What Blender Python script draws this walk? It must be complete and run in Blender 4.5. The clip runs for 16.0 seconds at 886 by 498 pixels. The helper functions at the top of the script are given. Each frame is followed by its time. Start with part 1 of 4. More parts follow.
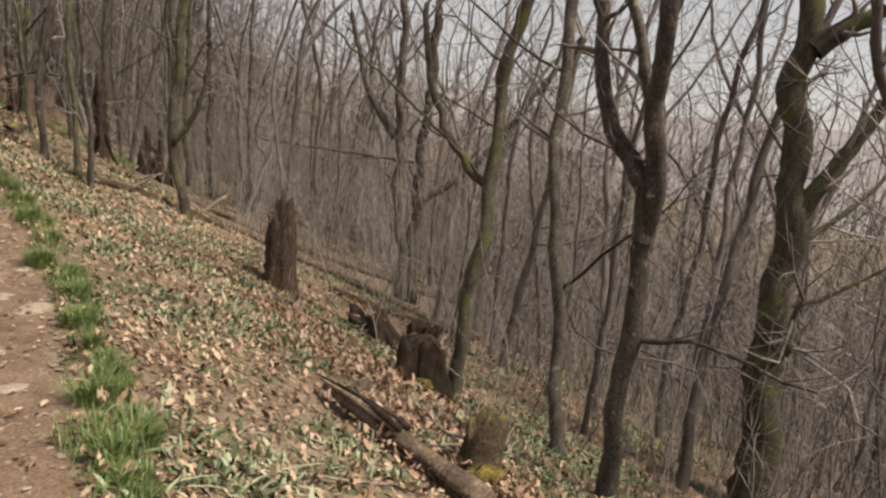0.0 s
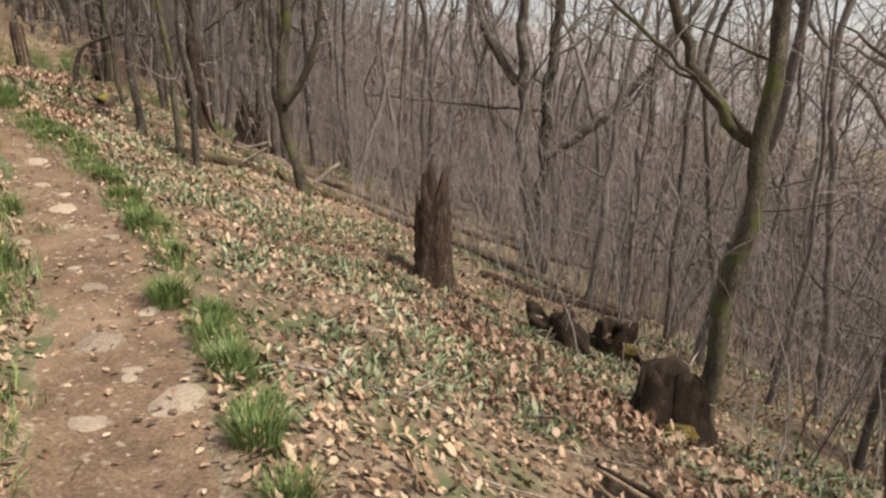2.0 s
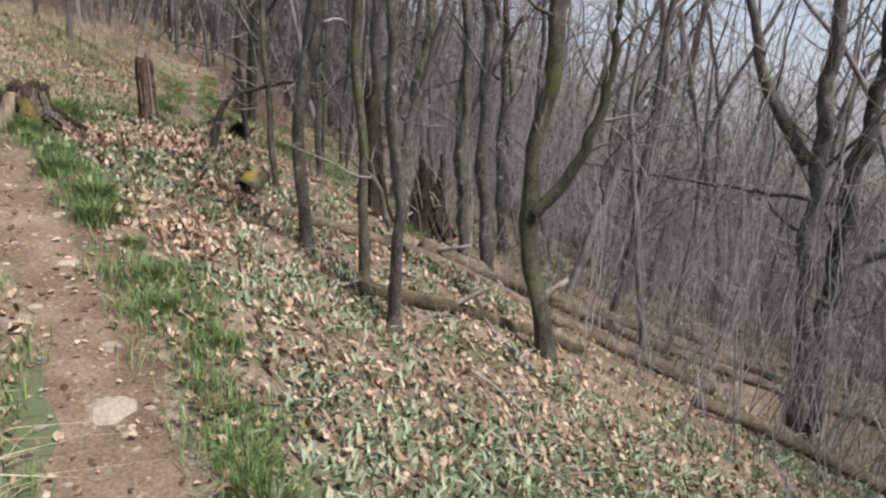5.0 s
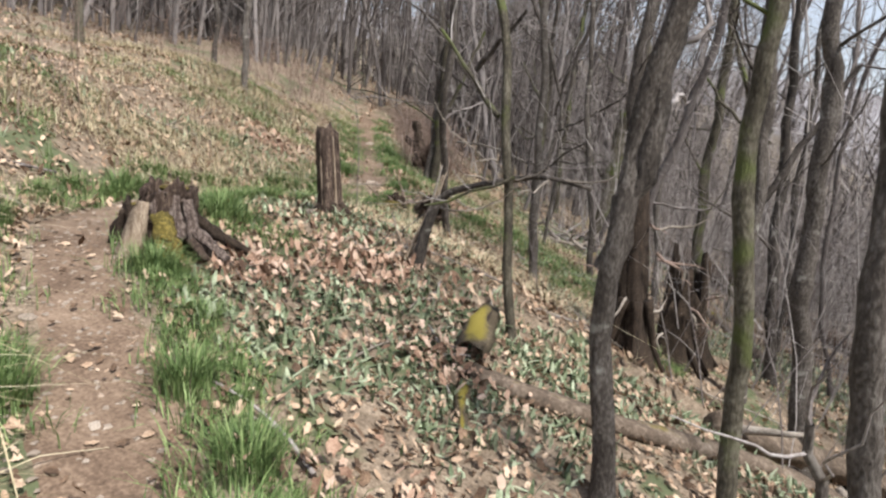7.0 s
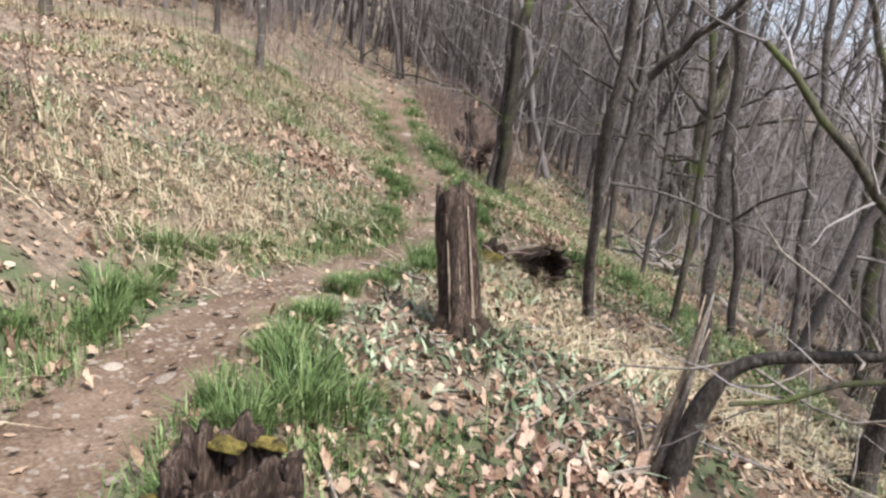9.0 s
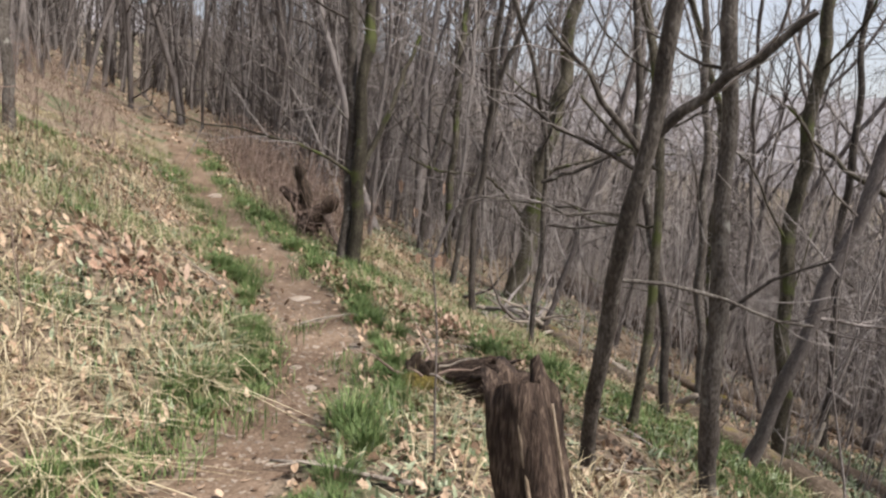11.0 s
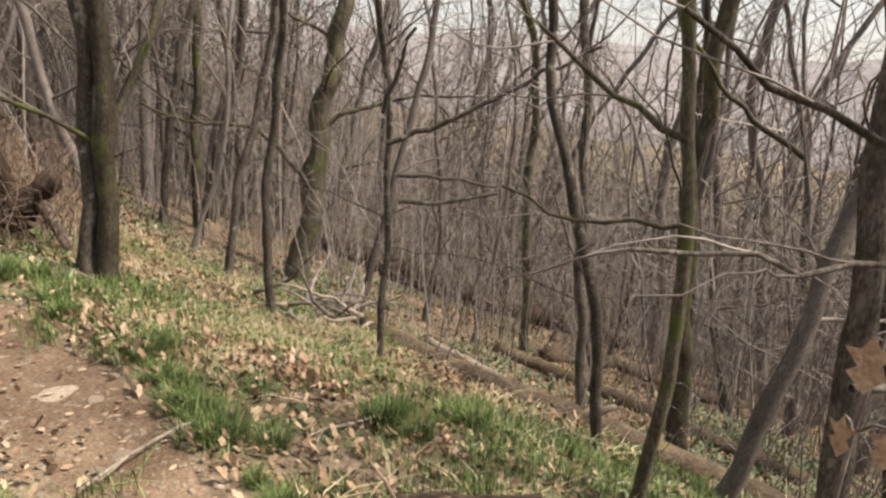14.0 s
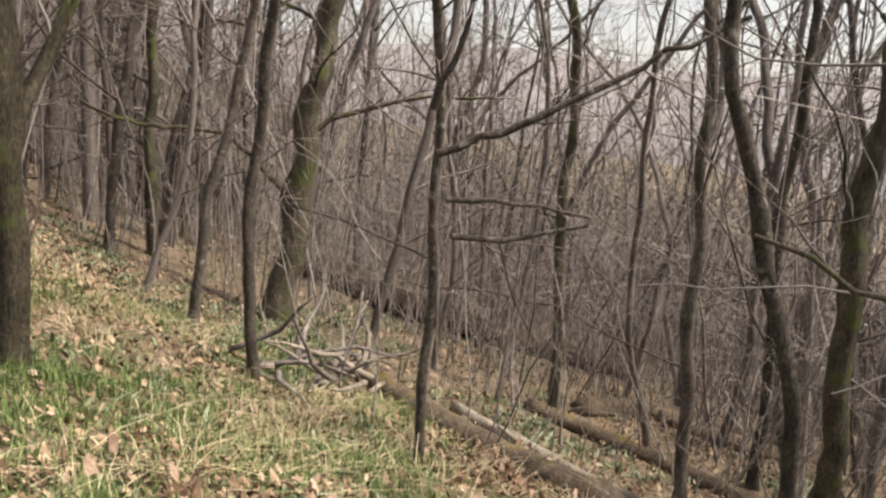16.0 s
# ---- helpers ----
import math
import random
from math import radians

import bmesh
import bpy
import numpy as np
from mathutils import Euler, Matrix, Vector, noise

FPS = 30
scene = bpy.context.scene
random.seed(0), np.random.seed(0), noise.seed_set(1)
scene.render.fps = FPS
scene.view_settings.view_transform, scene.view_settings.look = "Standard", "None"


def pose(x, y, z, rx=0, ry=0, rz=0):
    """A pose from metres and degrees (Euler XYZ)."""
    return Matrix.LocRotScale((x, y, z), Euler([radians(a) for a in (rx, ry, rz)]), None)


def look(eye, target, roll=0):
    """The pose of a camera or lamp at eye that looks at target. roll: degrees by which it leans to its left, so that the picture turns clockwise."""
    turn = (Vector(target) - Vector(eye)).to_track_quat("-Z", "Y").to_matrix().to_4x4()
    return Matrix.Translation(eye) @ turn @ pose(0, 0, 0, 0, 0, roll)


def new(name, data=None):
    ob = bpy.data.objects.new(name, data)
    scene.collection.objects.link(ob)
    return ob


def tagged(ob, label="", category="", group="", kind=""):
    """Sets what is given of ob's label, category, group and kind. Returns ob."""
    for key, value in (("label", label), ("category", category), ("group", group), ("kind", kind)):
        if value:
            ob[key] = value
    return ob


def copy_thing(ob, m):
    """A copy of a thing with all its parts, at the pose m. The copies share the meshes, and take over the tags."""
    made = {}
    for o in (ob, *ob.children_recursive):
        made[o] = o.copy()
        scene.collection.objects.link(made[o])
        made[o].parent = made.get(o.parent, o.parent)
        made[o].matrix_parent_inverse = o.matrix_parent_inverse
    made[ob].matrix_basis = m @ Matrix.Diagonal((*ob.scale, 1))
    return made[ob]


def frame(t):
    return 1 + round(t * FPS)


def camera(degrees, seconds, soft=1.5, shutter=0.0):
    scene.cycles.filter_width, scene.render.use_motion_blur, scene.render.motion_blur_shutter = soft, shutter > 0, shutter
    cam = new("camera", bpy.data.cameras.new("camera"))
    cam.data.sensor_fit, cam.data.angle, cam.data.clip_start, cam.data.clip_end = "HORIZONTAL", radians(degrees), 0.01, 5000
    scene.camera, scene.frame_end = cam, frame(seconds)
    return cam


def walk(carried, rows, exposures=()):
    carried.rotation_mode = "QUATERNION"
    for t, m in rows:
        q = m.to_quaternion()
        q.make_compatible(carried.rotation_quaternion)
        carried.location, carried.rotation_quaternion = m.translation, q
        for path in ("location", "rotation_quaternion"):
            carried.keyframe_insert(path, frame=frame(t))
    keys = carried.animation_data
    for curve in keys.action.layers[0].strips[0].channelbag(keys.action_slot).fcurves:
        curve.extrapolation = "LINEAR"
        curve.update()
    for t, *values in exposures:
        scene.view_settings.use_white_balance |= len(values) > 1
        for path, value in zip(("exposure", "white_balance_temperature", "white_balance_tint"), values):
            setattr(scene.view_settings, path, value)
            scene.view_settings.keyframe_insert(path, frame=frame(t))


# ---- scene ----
cam = camera(65.0, 16.0, soft=2.45, shutter=0.0)
PATH = [
    (0, (-0.33, -1.02, 1.768), (-0.192, 0.953, 1.472), 4.6),
    (0.5, (-0.518, -0.458, 1.792), (-0.484, 1.522, 1.511), 6.2),
    (1, (-0.856, 0.074, 1.824), (-0.765, 2.048, 1.518), 7.6),
    (1.5, (-1.175, 0.521, 1.813), (-1.18, 2.47, 1.363), 5.9),
    (2, (-1.538, 1.041, 1.772), (-1.6, 2.987, 1.314), 1.0),
    (2.5, (-1.845, 1.696, 1.885), (-1.966, 3.646, 1.46), 1.0),
    (3, (-2.289, 2.442, 1.98), (-2.532, 4.392, 1.612), 3.9),
    (3.2, (-2.4, 2.706, 2.011), (-2.685, 4.66, 1.69), 4.9),
    (5.3, (-3.988, 5.451, 2.454), (-4.374, 7.369, 2.04), 3.6),
    (5.5, (-4.123, 5.693, 2.527), (-4.528, 7.612, 2.136), 3.7),
    (6, (-4.577, 6.266, 2.604), (-5.067, 8.171, 2.241), 5.0),
    (6.5, (-5.076, 6.859, 2.685), (-5.761, 8.709, 2.353), 5.4),
    (7, (-5.559, 7.439, 2.784), (-6.325, 9.251, 2.424), 4.4),
    (7.5, (-6.08, 7.927, 2.831), (-6.803, 9.751, 2.44), 3.4),
    (8, (-6.712, 8.395, 2.941), (-7.466, 10.186, 2.47), 4.8),
    (8.5, (-7.236, 8.829, 3.058), (-7.962, 10.627, 2.566), 5.3),
    (8.7, (-7.422, 9.041, 3.138), (-8.148, 10.841, 2.653), 5.0),
    (10.8, (-9.0, 10.75, 3.31), (-9.279, 12.701, 2.967), 3.0),
    (11, (-9.101, 10.861, 3.313), (-9.234, 12.828, 2.974), 2.5),
    (11.5, (-9.308, 11.147, 3.346), (-9.131, 13.101, 2.961), 3.4),
    (12, (-9.469, 11.598, 3.374), (-9.162, 13.527, 2.945), 5.2),
    (12.5, (-9.651, 12.02, 3.425), (-9.288, 13.943, 3.015), 6.1),
    (13, (-9.809, 12.471, 3.436), (-9.409, 14.394, 3.059), 5.6),
    (13.5, (-10.027, 12.894, 3.414), (-9.543, 14.795, 3.026), 3.6),
    (14, (-10.104, 13.267, 3.332), (-9.425, 15.085, 2.85), 2.8),
    (14.5, (-10.155, 13.611, 3.294), (-9.288, 15.348, 2.814), 5.3),
    (15, (-10.105, 14.006, 3.196), (-9.239, 15.753, 2.754), 8.5),
    (15.5, (-10.072, 14.603, 3.151), (-9.21, 16.354, 2.715), 7.3),
    (16, (-10.109, 15.218, 3.125), (-9.318, 17.0, 2.679), 3.5),
]
walk(cam, [(t, look(eye, target, roll)) for t, eye, target, roll in PATH], exposures=[
    (0, .2, 7700, 12), (1.5, .2, 8000, 13), (2.5, .47, 6750, 10), (3.2, .47, 6550, 10), (5.5, .32, 6200, 10), (7, .58, 6300, 9), (8.5, .72, 6080, 11),
    (10.8, .48, 6500, 11), (12.5, .7, 7050, 10), (14, .7, 7650, 11), (15.4, .7, 7400, 11), (16, .72, 7450, 11)])

# ---- light: bright hazy sky, a veiled sun high behind the walker's right shoulder ----
SUN_HEIGHT, SUN_TURN = 54, 118
world = bpy.data.worlds.new("world")
scene.world = world
world.use_nodes = True
sky = world.node_tree.nodes.new("ShaderNodeTexSky")
sky.sky_type, sky.sun_disc = "NISHITA", False
sky.sun_elevation, sky.sun_rotation = radians(SUN_HEIGHT), radians(SUN_TURN)
sky.air_density, sky.dust_density, sky.ozone_density = 1.0, 2.0, 1.0
back = world.node_tree.nodes["Background"]
back.inputs["Strength"].default_value = 0.15
veil = world.node_tree.nodes.new("ShaderNodeMix")  # thin bright cloud over the blue
veil.data_type = "RGBA"
veil.inputs["Factor"].default_value = 0.7
veil.inputs["B"].default_value = (3.5, 3.6, 3.95, 1)
world.node_tree.links.new(sky.outputs[0], veil.inputs["A"])
world.node_tree.links.new(veil.outputs["Result"], back.inputs["Color"])
lamp = bpy.data.lights.new("sun", "SUN")
lamp.energy, lamp.angle, lamp.color = 4.8, radians(9), (1.0, 0.94, 0.86)
sun = new("sun", lamp)
a, e = radians(SUN_TURN), radians(SUN_HEIGHT)
sun.matrix_world = look((0, 0, 0), (-math.sin(a) * math.cos(e), -math.cos(a) * math.cos(e), -math.sin(e)))
sun.location = (0, 0, 60)


# ---- materials ----
def material(name, stops, scale=6.0, detail=8.0, rough=0.85, bump=0.3, stretch=(1, 1, 1), per_island=0.0, per_object=0.0, fine=40.0, top=None, spots=None):
    """Noise-driven colour ramp at two scales with relief. top: a growth (colour, amount) on upward faces. spots: (colour, scale, amount)."""
    m = bpy.data.materials.new(name)
    m.use_nodes = True
    t = m.node_tree
    n, link = t.nodes, t.links.new
    bsdf = n["Principled BSDF"]
    coord = n.new("ShaderNodeTexCoord")
    mapping = n.new("ShaderNodeMapping")
    mapping.inputs["Scale"].default_value = stretch
    link(coord.outputs["Object"], mapping.inputs[0])
    big = n.new("ShaderNodeTexNoise")
    big.inputs["Scale"].default_value, big.inputs["Detail"].default_value = scale, detail
    big.inputs["Roughness"].default_value = .65
    small = n.new("ShaderNodeTexNoise")
    small.inputs["Scale"].default_value, small.inputs["Detail"].default_value = fine, 6
    link(mapping.outputs[0], big.inputs[0]), link(mapping.outputs[0], small.inputs[0])
    mix = n.new("ShaderNodeMath")
    mix.operation = "MULTIPLY_ADD"
    mix.inputs[1].default_value = .45
    link(small.outputs[0], mix.inputs[0])
    part_of = n.new("ShaderNodeMath")
    part_of.operation = "MULTIPLY"
    part_of.inputs[1].default_value = .55
    link(big.outputs[0], part_of.inputs[0]), link(part_of.outputs[0], mix.inputs[2])
    value = mix.outputs[0]
    for amount, node, socket in ((per_island, "ShaderNodeNewGeometry", "Random Per Island"), (per_object, "ShaderNodeObjectInfo", "Random")):
        if amount:
            src = n.new(node)
            shift = n.new("ShaderNodeMath")
            shift.operation = "MULTIPLY_ADD"
            shift.inputs[1].default_value = amount
            link(src.outputs[socket], shift.inputs[0])
            down = n.new("ShaderNodeMath")
            down.operation = "SUBTRACT"
            down.inputs[1].default_value = amount / 2
            link(value, down.inputs[0]), link(down.outputs[0], shift.inputs[2])
            value = shift.outputs[0]
    ramp = n.new("ShaderNodeValToRGB")
    link(value, ramp.inputs[0])
    el = ramp.color_ramp.elements
    while len(el) < len(stops):
        el.new(.5)
    for i, (p, c) in enumerate(stops):
        el[i].position, el[i].color = p, (*c, 1)
    colour = ramp.outputs[0]
    if spots:
        c, s, amount = spots
        v = n.new("ShaderNodeTexNoise")
        v.inputs["Scale"].default_value, v.inputs["Detail"].default_value = s, 5
        link(coord.outputs["Object"], v.inputs[0])
        cut = n.new("ShaderNodeMapRange")
        cut.inputs["From Min"].default_value, cut.inputs["From Max"].default_value = 1 - amount, 1 - amount + .08
        link(v.outputs[0], cut.inputs[0])
        over = n.new("ShaderNodeMix")
        over.data_type = "RGBA"
        link(cut.outputs[0], over.inputs["Factor"]), link(colour, over.inputs["A"])
        over.inputs["B"].default_value = (*c, 1)
        colour = over.outputs["Result"]
    if top:
        c, amount = top
        geo, split = n.new("ShaderNodeNewGeometry"), n.new("ShaderNodeSeparateXYZ")
        link(geo.outputs["Normal"], split.inputs[0])
        add = n.new("ShaderNodeMath")
        add.operation = "ADD"
        link(split.outputs["Z"], add.inputs[0])
        patch = n.new("ShaderNodeTexNoise")
        patch.inputs["Scale"].default_value, patch.inputs["Detail"].default_value = 5, 5
        link(coord.outputs["Object"], patch.inputs[0]), link(patch.outputs[0], add.inputs[1])
        cut = n.new("ShaderNodeMapRange")
        cut.inputs["From Min"].default_value, cut.inputs["From Max"].default_value = 1.5 - amount, 1.7 - amount
        link(add.outputs[0], cut.inputs[0])
        over = n.new("ShaderNodeMix")
        over.data_type = "RGBA"
        link(cut.outputs[0], over.inputs["Factor"]), link(colour, over.inputs["A"])
        over.inputs["B"].default_value = (*c, 1)
        colour = over.outputs["Result"]
    link(colour, bsdf.inputs["Base Color"])
    bsdf.inputs["Roughness"].default_value = rough
    bsdf.inputs["Specular IOR Level"].default_value = .25
    relief = n.new("ShaderNodeBump")
    relief.inputs["Strength"].default_value, relief.inputs["Distance"].default_value = bump, .02
    link(mix.outputs[0], relief.inputs["Height"]), link(relief.outputs[0], bsdf.inputs["Normal"])
    return m


MOSS = (.15, .12, .018)
bark = material("bark", [(.32, (.018, .015, .013)), (.5, (.07, .059, .051)), (.66, (.18, .162, .145))], 5, stretch=(2.2, 2.2, 1), bump=1.0, per_object=.14, fine=34, spots=((.25, .24, .215), 9, .37))
bark_green = material("bark_green", [(.32, (.02, .017, .012)), (.5, (.072, .063, .046)), (.66, (.17, .155, .12))], 5, stretch=(2.2, 2.2, 1), bump=1.0, per_object=.12, fine=34, spots=((.085, .098, .035), 3.2, .46))
# paler, greyer copy of bark: haze between the wood's trees put into the colour
bark_hazed = material("bark_hazed", [(.32, (.05, .041, .038)), (.5, (.118, .102, .097)), (.66, (.24, .216, .208))], 3, stretch=(3, 3, .8), bump=.5, per_object=.2, per_island=.25)
twig_wood = material("twig_wood", [(.32, (.08, .066, .061)), (.5, (.17, .148, .14)), (.66, (.34, .31, .298))], 7, bump=.3, per_object=.2, per_island=.35)
rotten = material("rotten_wood", [(.35, (.01, .007, .005)), (.52, (.035, .024, .017)), (.7, (.11, .08, .056))], 6, stretch=(3, 3, 1), bump=1.0, fine=40)
red_rot = material("red_rotten_wood", [(.35, (.008, .005, .004)), (.5, (.05, .033, .025)), (.66, (.19, .14, .108))], 7, stretch=(5, 5, .8), bump=1.0, fine=26)
log_bark = material("log_bark", [(.32, (.04, .03, .022)), (.5, (.12, .09, .067)), (.68, (.27, .22, .175))], 5, bump=1.0, fine=36, top=(MOSS, .0))
moss_log = material("mossy_log", [(.35, (.025, .019, .012)), (.5, (.08, .062, .04)), (.68, (.19, .155, .105))], 5, bump=1.0, fine=60, top=((.19, .155, .03), .2))
moss = material("moss", [(.36, (.022, .019, .008)), (.5, (.11, .088, .022)), (.64, (.26, .2, .055))], 16, bump=1.0, fine=70)
pale_wood = material("pale_split_wood", [(.34, (.1, .065, .043)), (.5, (.26, .2, .145)), (.68, (.5, .42, .33))], 5, stretch=(5, 5, 1), bump=.9, fine=34)
grey_dead = material("grey_dead_wood", [(.34, (.11, .09, .074)), (.5, (.26, .225, .19)), (.68, (.48, .43, .375))], 6, bump=.6, fine=50)
soil = material("forest_soil", [(.3, (.05, .038, .027)), (.43, (.13, .098, .07)), (.56, (.25, .195, .143)), (.7, (.42, .345, .265))], 9, bump=1.0, fine=70, spots=((.1, .115, .06), 1.6, .46))
dirt = material("trail_dirt", [(.3, (.055, .035, .024)), (.46, (.135, .092, .064)), (.58, (.215, .154, .11)), (.72, (.35, .268, .2))], 2.6, bump=.9, fine=60, spots=((.38, .3, .232), 14, .34))
stone = material("stone", [(.3, (.18, .145, .115)), (.5, (.32, .265, .215)), (.7, (.5, .43, .36))], 5, bump=.5, per_object=.3)
dry_leaf = material("dry_leaf", [(.2, (.055, .034, .022)), (.4, (.165, .107, .07)), (.56, (.34, .235, .16)), (.74, (.5, .375, .27)), (.95, (.62, .52, .41))], 28, rough=.8, bump=.5, per_island=.6, fine=160)
pink_leaf = material("fresh_fallen_leaf", [(.28, (.13, .073, .048)), (.5, (.34, .22, .155)), (.75, (.56, .42, .33))], 28, rough=.75, bump=.5, per_island=.5, fine=160)
grass_green = material("grass", [(.28, (.05, .085, .026)), (.5, (.11, .17, .055)), (.72, (.24, .31, .13))], 9, rough=.6, bump=0, per_island=.55)
herb_green = material("herb", [(.28, (.075, .1, .052)), (.5, (.165, .2, .115)), (.72, (.34, .385, .265))], 9, rough=.55, bump=0, per_island=.6)
straw = material("straw", [(.28, (.2, .16, .09)), (.5, (.42, .355, .225)), (.72, (.62, .55, .39))], 9, rough=.8, bump=0, per_island=.5)
weathered = material("weathered_wood", [(.36, (.016, .011, .009)), (.5, (.1, .073, .062)), (.64, (.32, .265, .23))], 8, stretch=(6, 6, .8), bump=1.0, fine=24)
brush_stem = material("reddish_stem", [(.3, (.085, .055, .044)), (.5, (.21, .148, .122)), (.7, (.38, .295, .25))], 9, bump=.2, per_island=.5)
# ridge across the valley: air haze painted in as pale bluish grey
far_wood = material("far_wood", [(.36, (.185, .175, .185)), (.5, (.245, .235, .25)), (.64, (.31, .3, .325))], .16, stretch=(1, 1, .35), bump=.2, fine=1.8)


# ---- builders ----
class Shape:
    """Collects tubes and leaves for one mesh."""

    def __init__(self):
        self.v, self.f, self.n = [], [], 0

    def add(self, verts, faces):
        self.v.append(np.asarray(verts, float))
        self.f.extend([tuple(i + self.n for i in q) for q in faces])
        self.n += len(verts)

    def tube(self, path, radii, sides=6, cap=True, rough=0.0, rng=None):
        path, radii = np.asarray(path, float), np.asarray(radii, float)
        k = len(path)
        ahead = np.gradient(path, axis=0)
        ahead /= np.linalg.norm(ahead, axis=1)[:, None] + 1e-9
        ref = np.array([0, 0, 1.0]) if abs(ahead[0, 2]) < .8 else np.array([1.0, 0, 0])
        u = np.cross(ahead, ref)
        u /= np.linalg.norm(u, axis=1)[:, None] + 1e-9
        w = np.cross(ahead, u)
        ang = np.arange(sides) * 2 * np.pi / sides
        r = radii[:, None] * np.ones(sides)
        if rough:
            r = r * (1 + rough * rng.normal(size=(1, sides)) + .5 * rough * rng.normal(size=(k, sides)))
        ring = path[:, None] + r[..., None] * (np.cos(ang)[None, :, None] * u[:, None] + np.sin(ang)[None, :, None] * w[:, None])
        faces = [(i * sides + j, i * sides + (j + 1) % sides, (i + 1) * sides + (j + 1) % sides, (i + 1) * sides + j) for i in range(k - 1) for j in range(sides)]
        if cap:
            faces += [tuple(range(sides))[::-1], tuple((k - 1) * sides + j for j in range(sides))]
        self.add(ring.reshape(-1, 3), faces)

    def mesh(self, name, mat, smooth=True):
        me = bpy.data.meshes.new(name)
        v = np.concatenate(self.v) if self.v else np.zeros((0, 3))
        me.from_pydata(v.tolist(), [], self.f)
        me.materials.append(mat)
        if smooth:
            me.polygons.foreach_set("use_smooth", np.ones(len(me.polygons), bool))
        me.validate()
        me.update()
        return me


def part(name, shape, mat, parent, label="", smooth=True):
    ob = new(name, shape.mesh(name, mat, smooth))
    ob.parent = parent
    return tagged(ob, label)


def thing(name, place, label, category, group="", turn=0.0):
    ob = new(name)
    ob.empty_display_size = .2
    ob.location, ob.rotation_euler = place, (0, 0, turn)
    return tagged(ob, label, category, group)


def crooked(start, way, length, rng, steps=6, bend=.25, lift=.0):
    """A wandering line from start."""
    way = np.asarray(way, float) / np.linalg.norm(way)
    pts = [np.asarray(start, float)]
    for _ in range(steps):
        way = way + rng.normal(size=3) * bend + np.array([0, 0, lift])
        way /= np.linalg.norm(way)
        pts.append(pts[-1] + way * length / steps)
    return np.array(pts)


def shoot(shape, twigs, start, way, length, r, rng, sides=4, steps=6, forks=5, bend=.16):
    """A limb with its twigs."""
    line = crooked(start, way, length, rng, steps, bend, .05)
    shape.tube(line, np.linspace(r, r * .35, len(line)), sides, cap=False)
    for _ in range(forks):
        i = rng.integers(1, len(line))
        side = line[i] - line[i - 1]
        w = side / np.linalg.norm(side) + rng.normal(size=3) * .75
        l = length * rng.uniform(.2, .5)
        sub = crooked(line[i], w, l, rng, 3, .22, .04)
        twigs.tube(sub, np.linspace(r * .38, max(r * .12, .0018), len(sub)), 3, cap=False)
        for _ in range(2):
            j = rng.integers(1, len(sub))
            tw = crooked(sub[j], (sub[j] - sub[j - 1]) / np.linalg.norm(sub[j] - sub[j - 1]) + rng.normal(size=3) * .7, l * .5, rng, 2, .2)
            twigs.tube(tw, np.linspace(max(r * .18, .0022), .0014, len(tw)), 3, cap=False)


def tree_shapes(r, line, height, seed, limbs=9, low=1.0, sides=9, spread=1.0, forks=5):
    """Trunk line through the given offsets, then on up to the height; limbs and twigs."""
    rng = np.random.default_rng(seed)
    pts = [np.zeros(3)] + [np.array(p, float) for p in line]
    d = pts[-1] - pts[max(len(pts) - 3, 0)]
    d = d / np.linalg.norm(d) * .7 + np.array([0, 0, .3])
    while pts[-1][2] < height:
        d = d + rng.normal(size=3) * np.array([.12, .12, .05])
        d = d / np.linalg.norm(d)
        if d[2] < .6:
            d[2] = .6
        pts.append(pts[-1] + d * rng.uniform(.7, 1.1))
    pts = np.array(pts)
    s = np.r_[0, np.cumsum(np.linalg.norm(np.diff(pts, axis=0), axis=1))]
    n = max(10, int(s[-1] / (.13 if sides > 8 else .26)))
    u = np.linspace(0, s[-1], n)
    path = np.stack([np.interp(u, s, pts[:, k]) for k in range(3)], 1)
    for _ in range(3):
        path[1:-1] = (path[:-2] + 2 * path[1:-1] + path[2:]) / 4
    k1, k2, k3, k4 = rng.uniform(0, 6.28, 4)
    sway = min(.08, .02 + .4 * r) * np.clip(u / .8, 0, 1)
    path[:, 0] += sway * (np.sin(u * 2.3 + k1) - math.sin(k1)) * .5 + .4 * sway * np.sin(u * 5.6 + k2)
    path[:, 1] += sway * (np.sin(u * 2.0 + k3) - math.sin(k3)) * .5 + .4 * sway * np.sin(u * 6.1 + k4)
    path[1:] += rng.normal(size=(n - 1, 3)) * np.array([1, 1, 0]) * r * .07
    path = np.vstack([path[0] - (0, 0, .35), path])
    u = np.r_[-.3, u]
    rad = r * np.clip(1 - .8 * u / s[-1], .1, 1) ** .75 * (1 + .35 * np.exp(-np.clip(u, 0, 9) / (2.2 * r)))
    for _ in range(6):  # knots
        at = rng.uniform(.3, s[-1] * .7)
        rad = rad * (1 + rng.uniform(.08, .26) * min(1, .09 / r) * np.exp(-((u - at) / (1.2 * r + .03)) ** 2))
    trunk = Shape()
    trunk.tube(path, rad, sides, rough=.09, rng=rng)
    arms, twigs = [], Shape()
    for k in range(limbs):
        z = low + (height - low) * (k + rng.uniform(0, .8)) / limbs * .9
        i = int(np.clip(np.searchsorted(path[:, 2], z), 2, len(path) - 2))
        az = rng.uniform(0, 2 * np.pi)
        up = rng.uniform(.15, 1.1)
        length = rng.uniform(.8, 2.3) * spread * (1.25 - .5 * z / height)
        arm = Shape()
        shoot(arm, twigs, path[i], (math.cos(az), math.sin(az), up), length, max(.008, rad[i] * rng.uniform(.15, .34)), rng, forks=forks)
        arms.append(arm)
    return trunk, arms, twigs


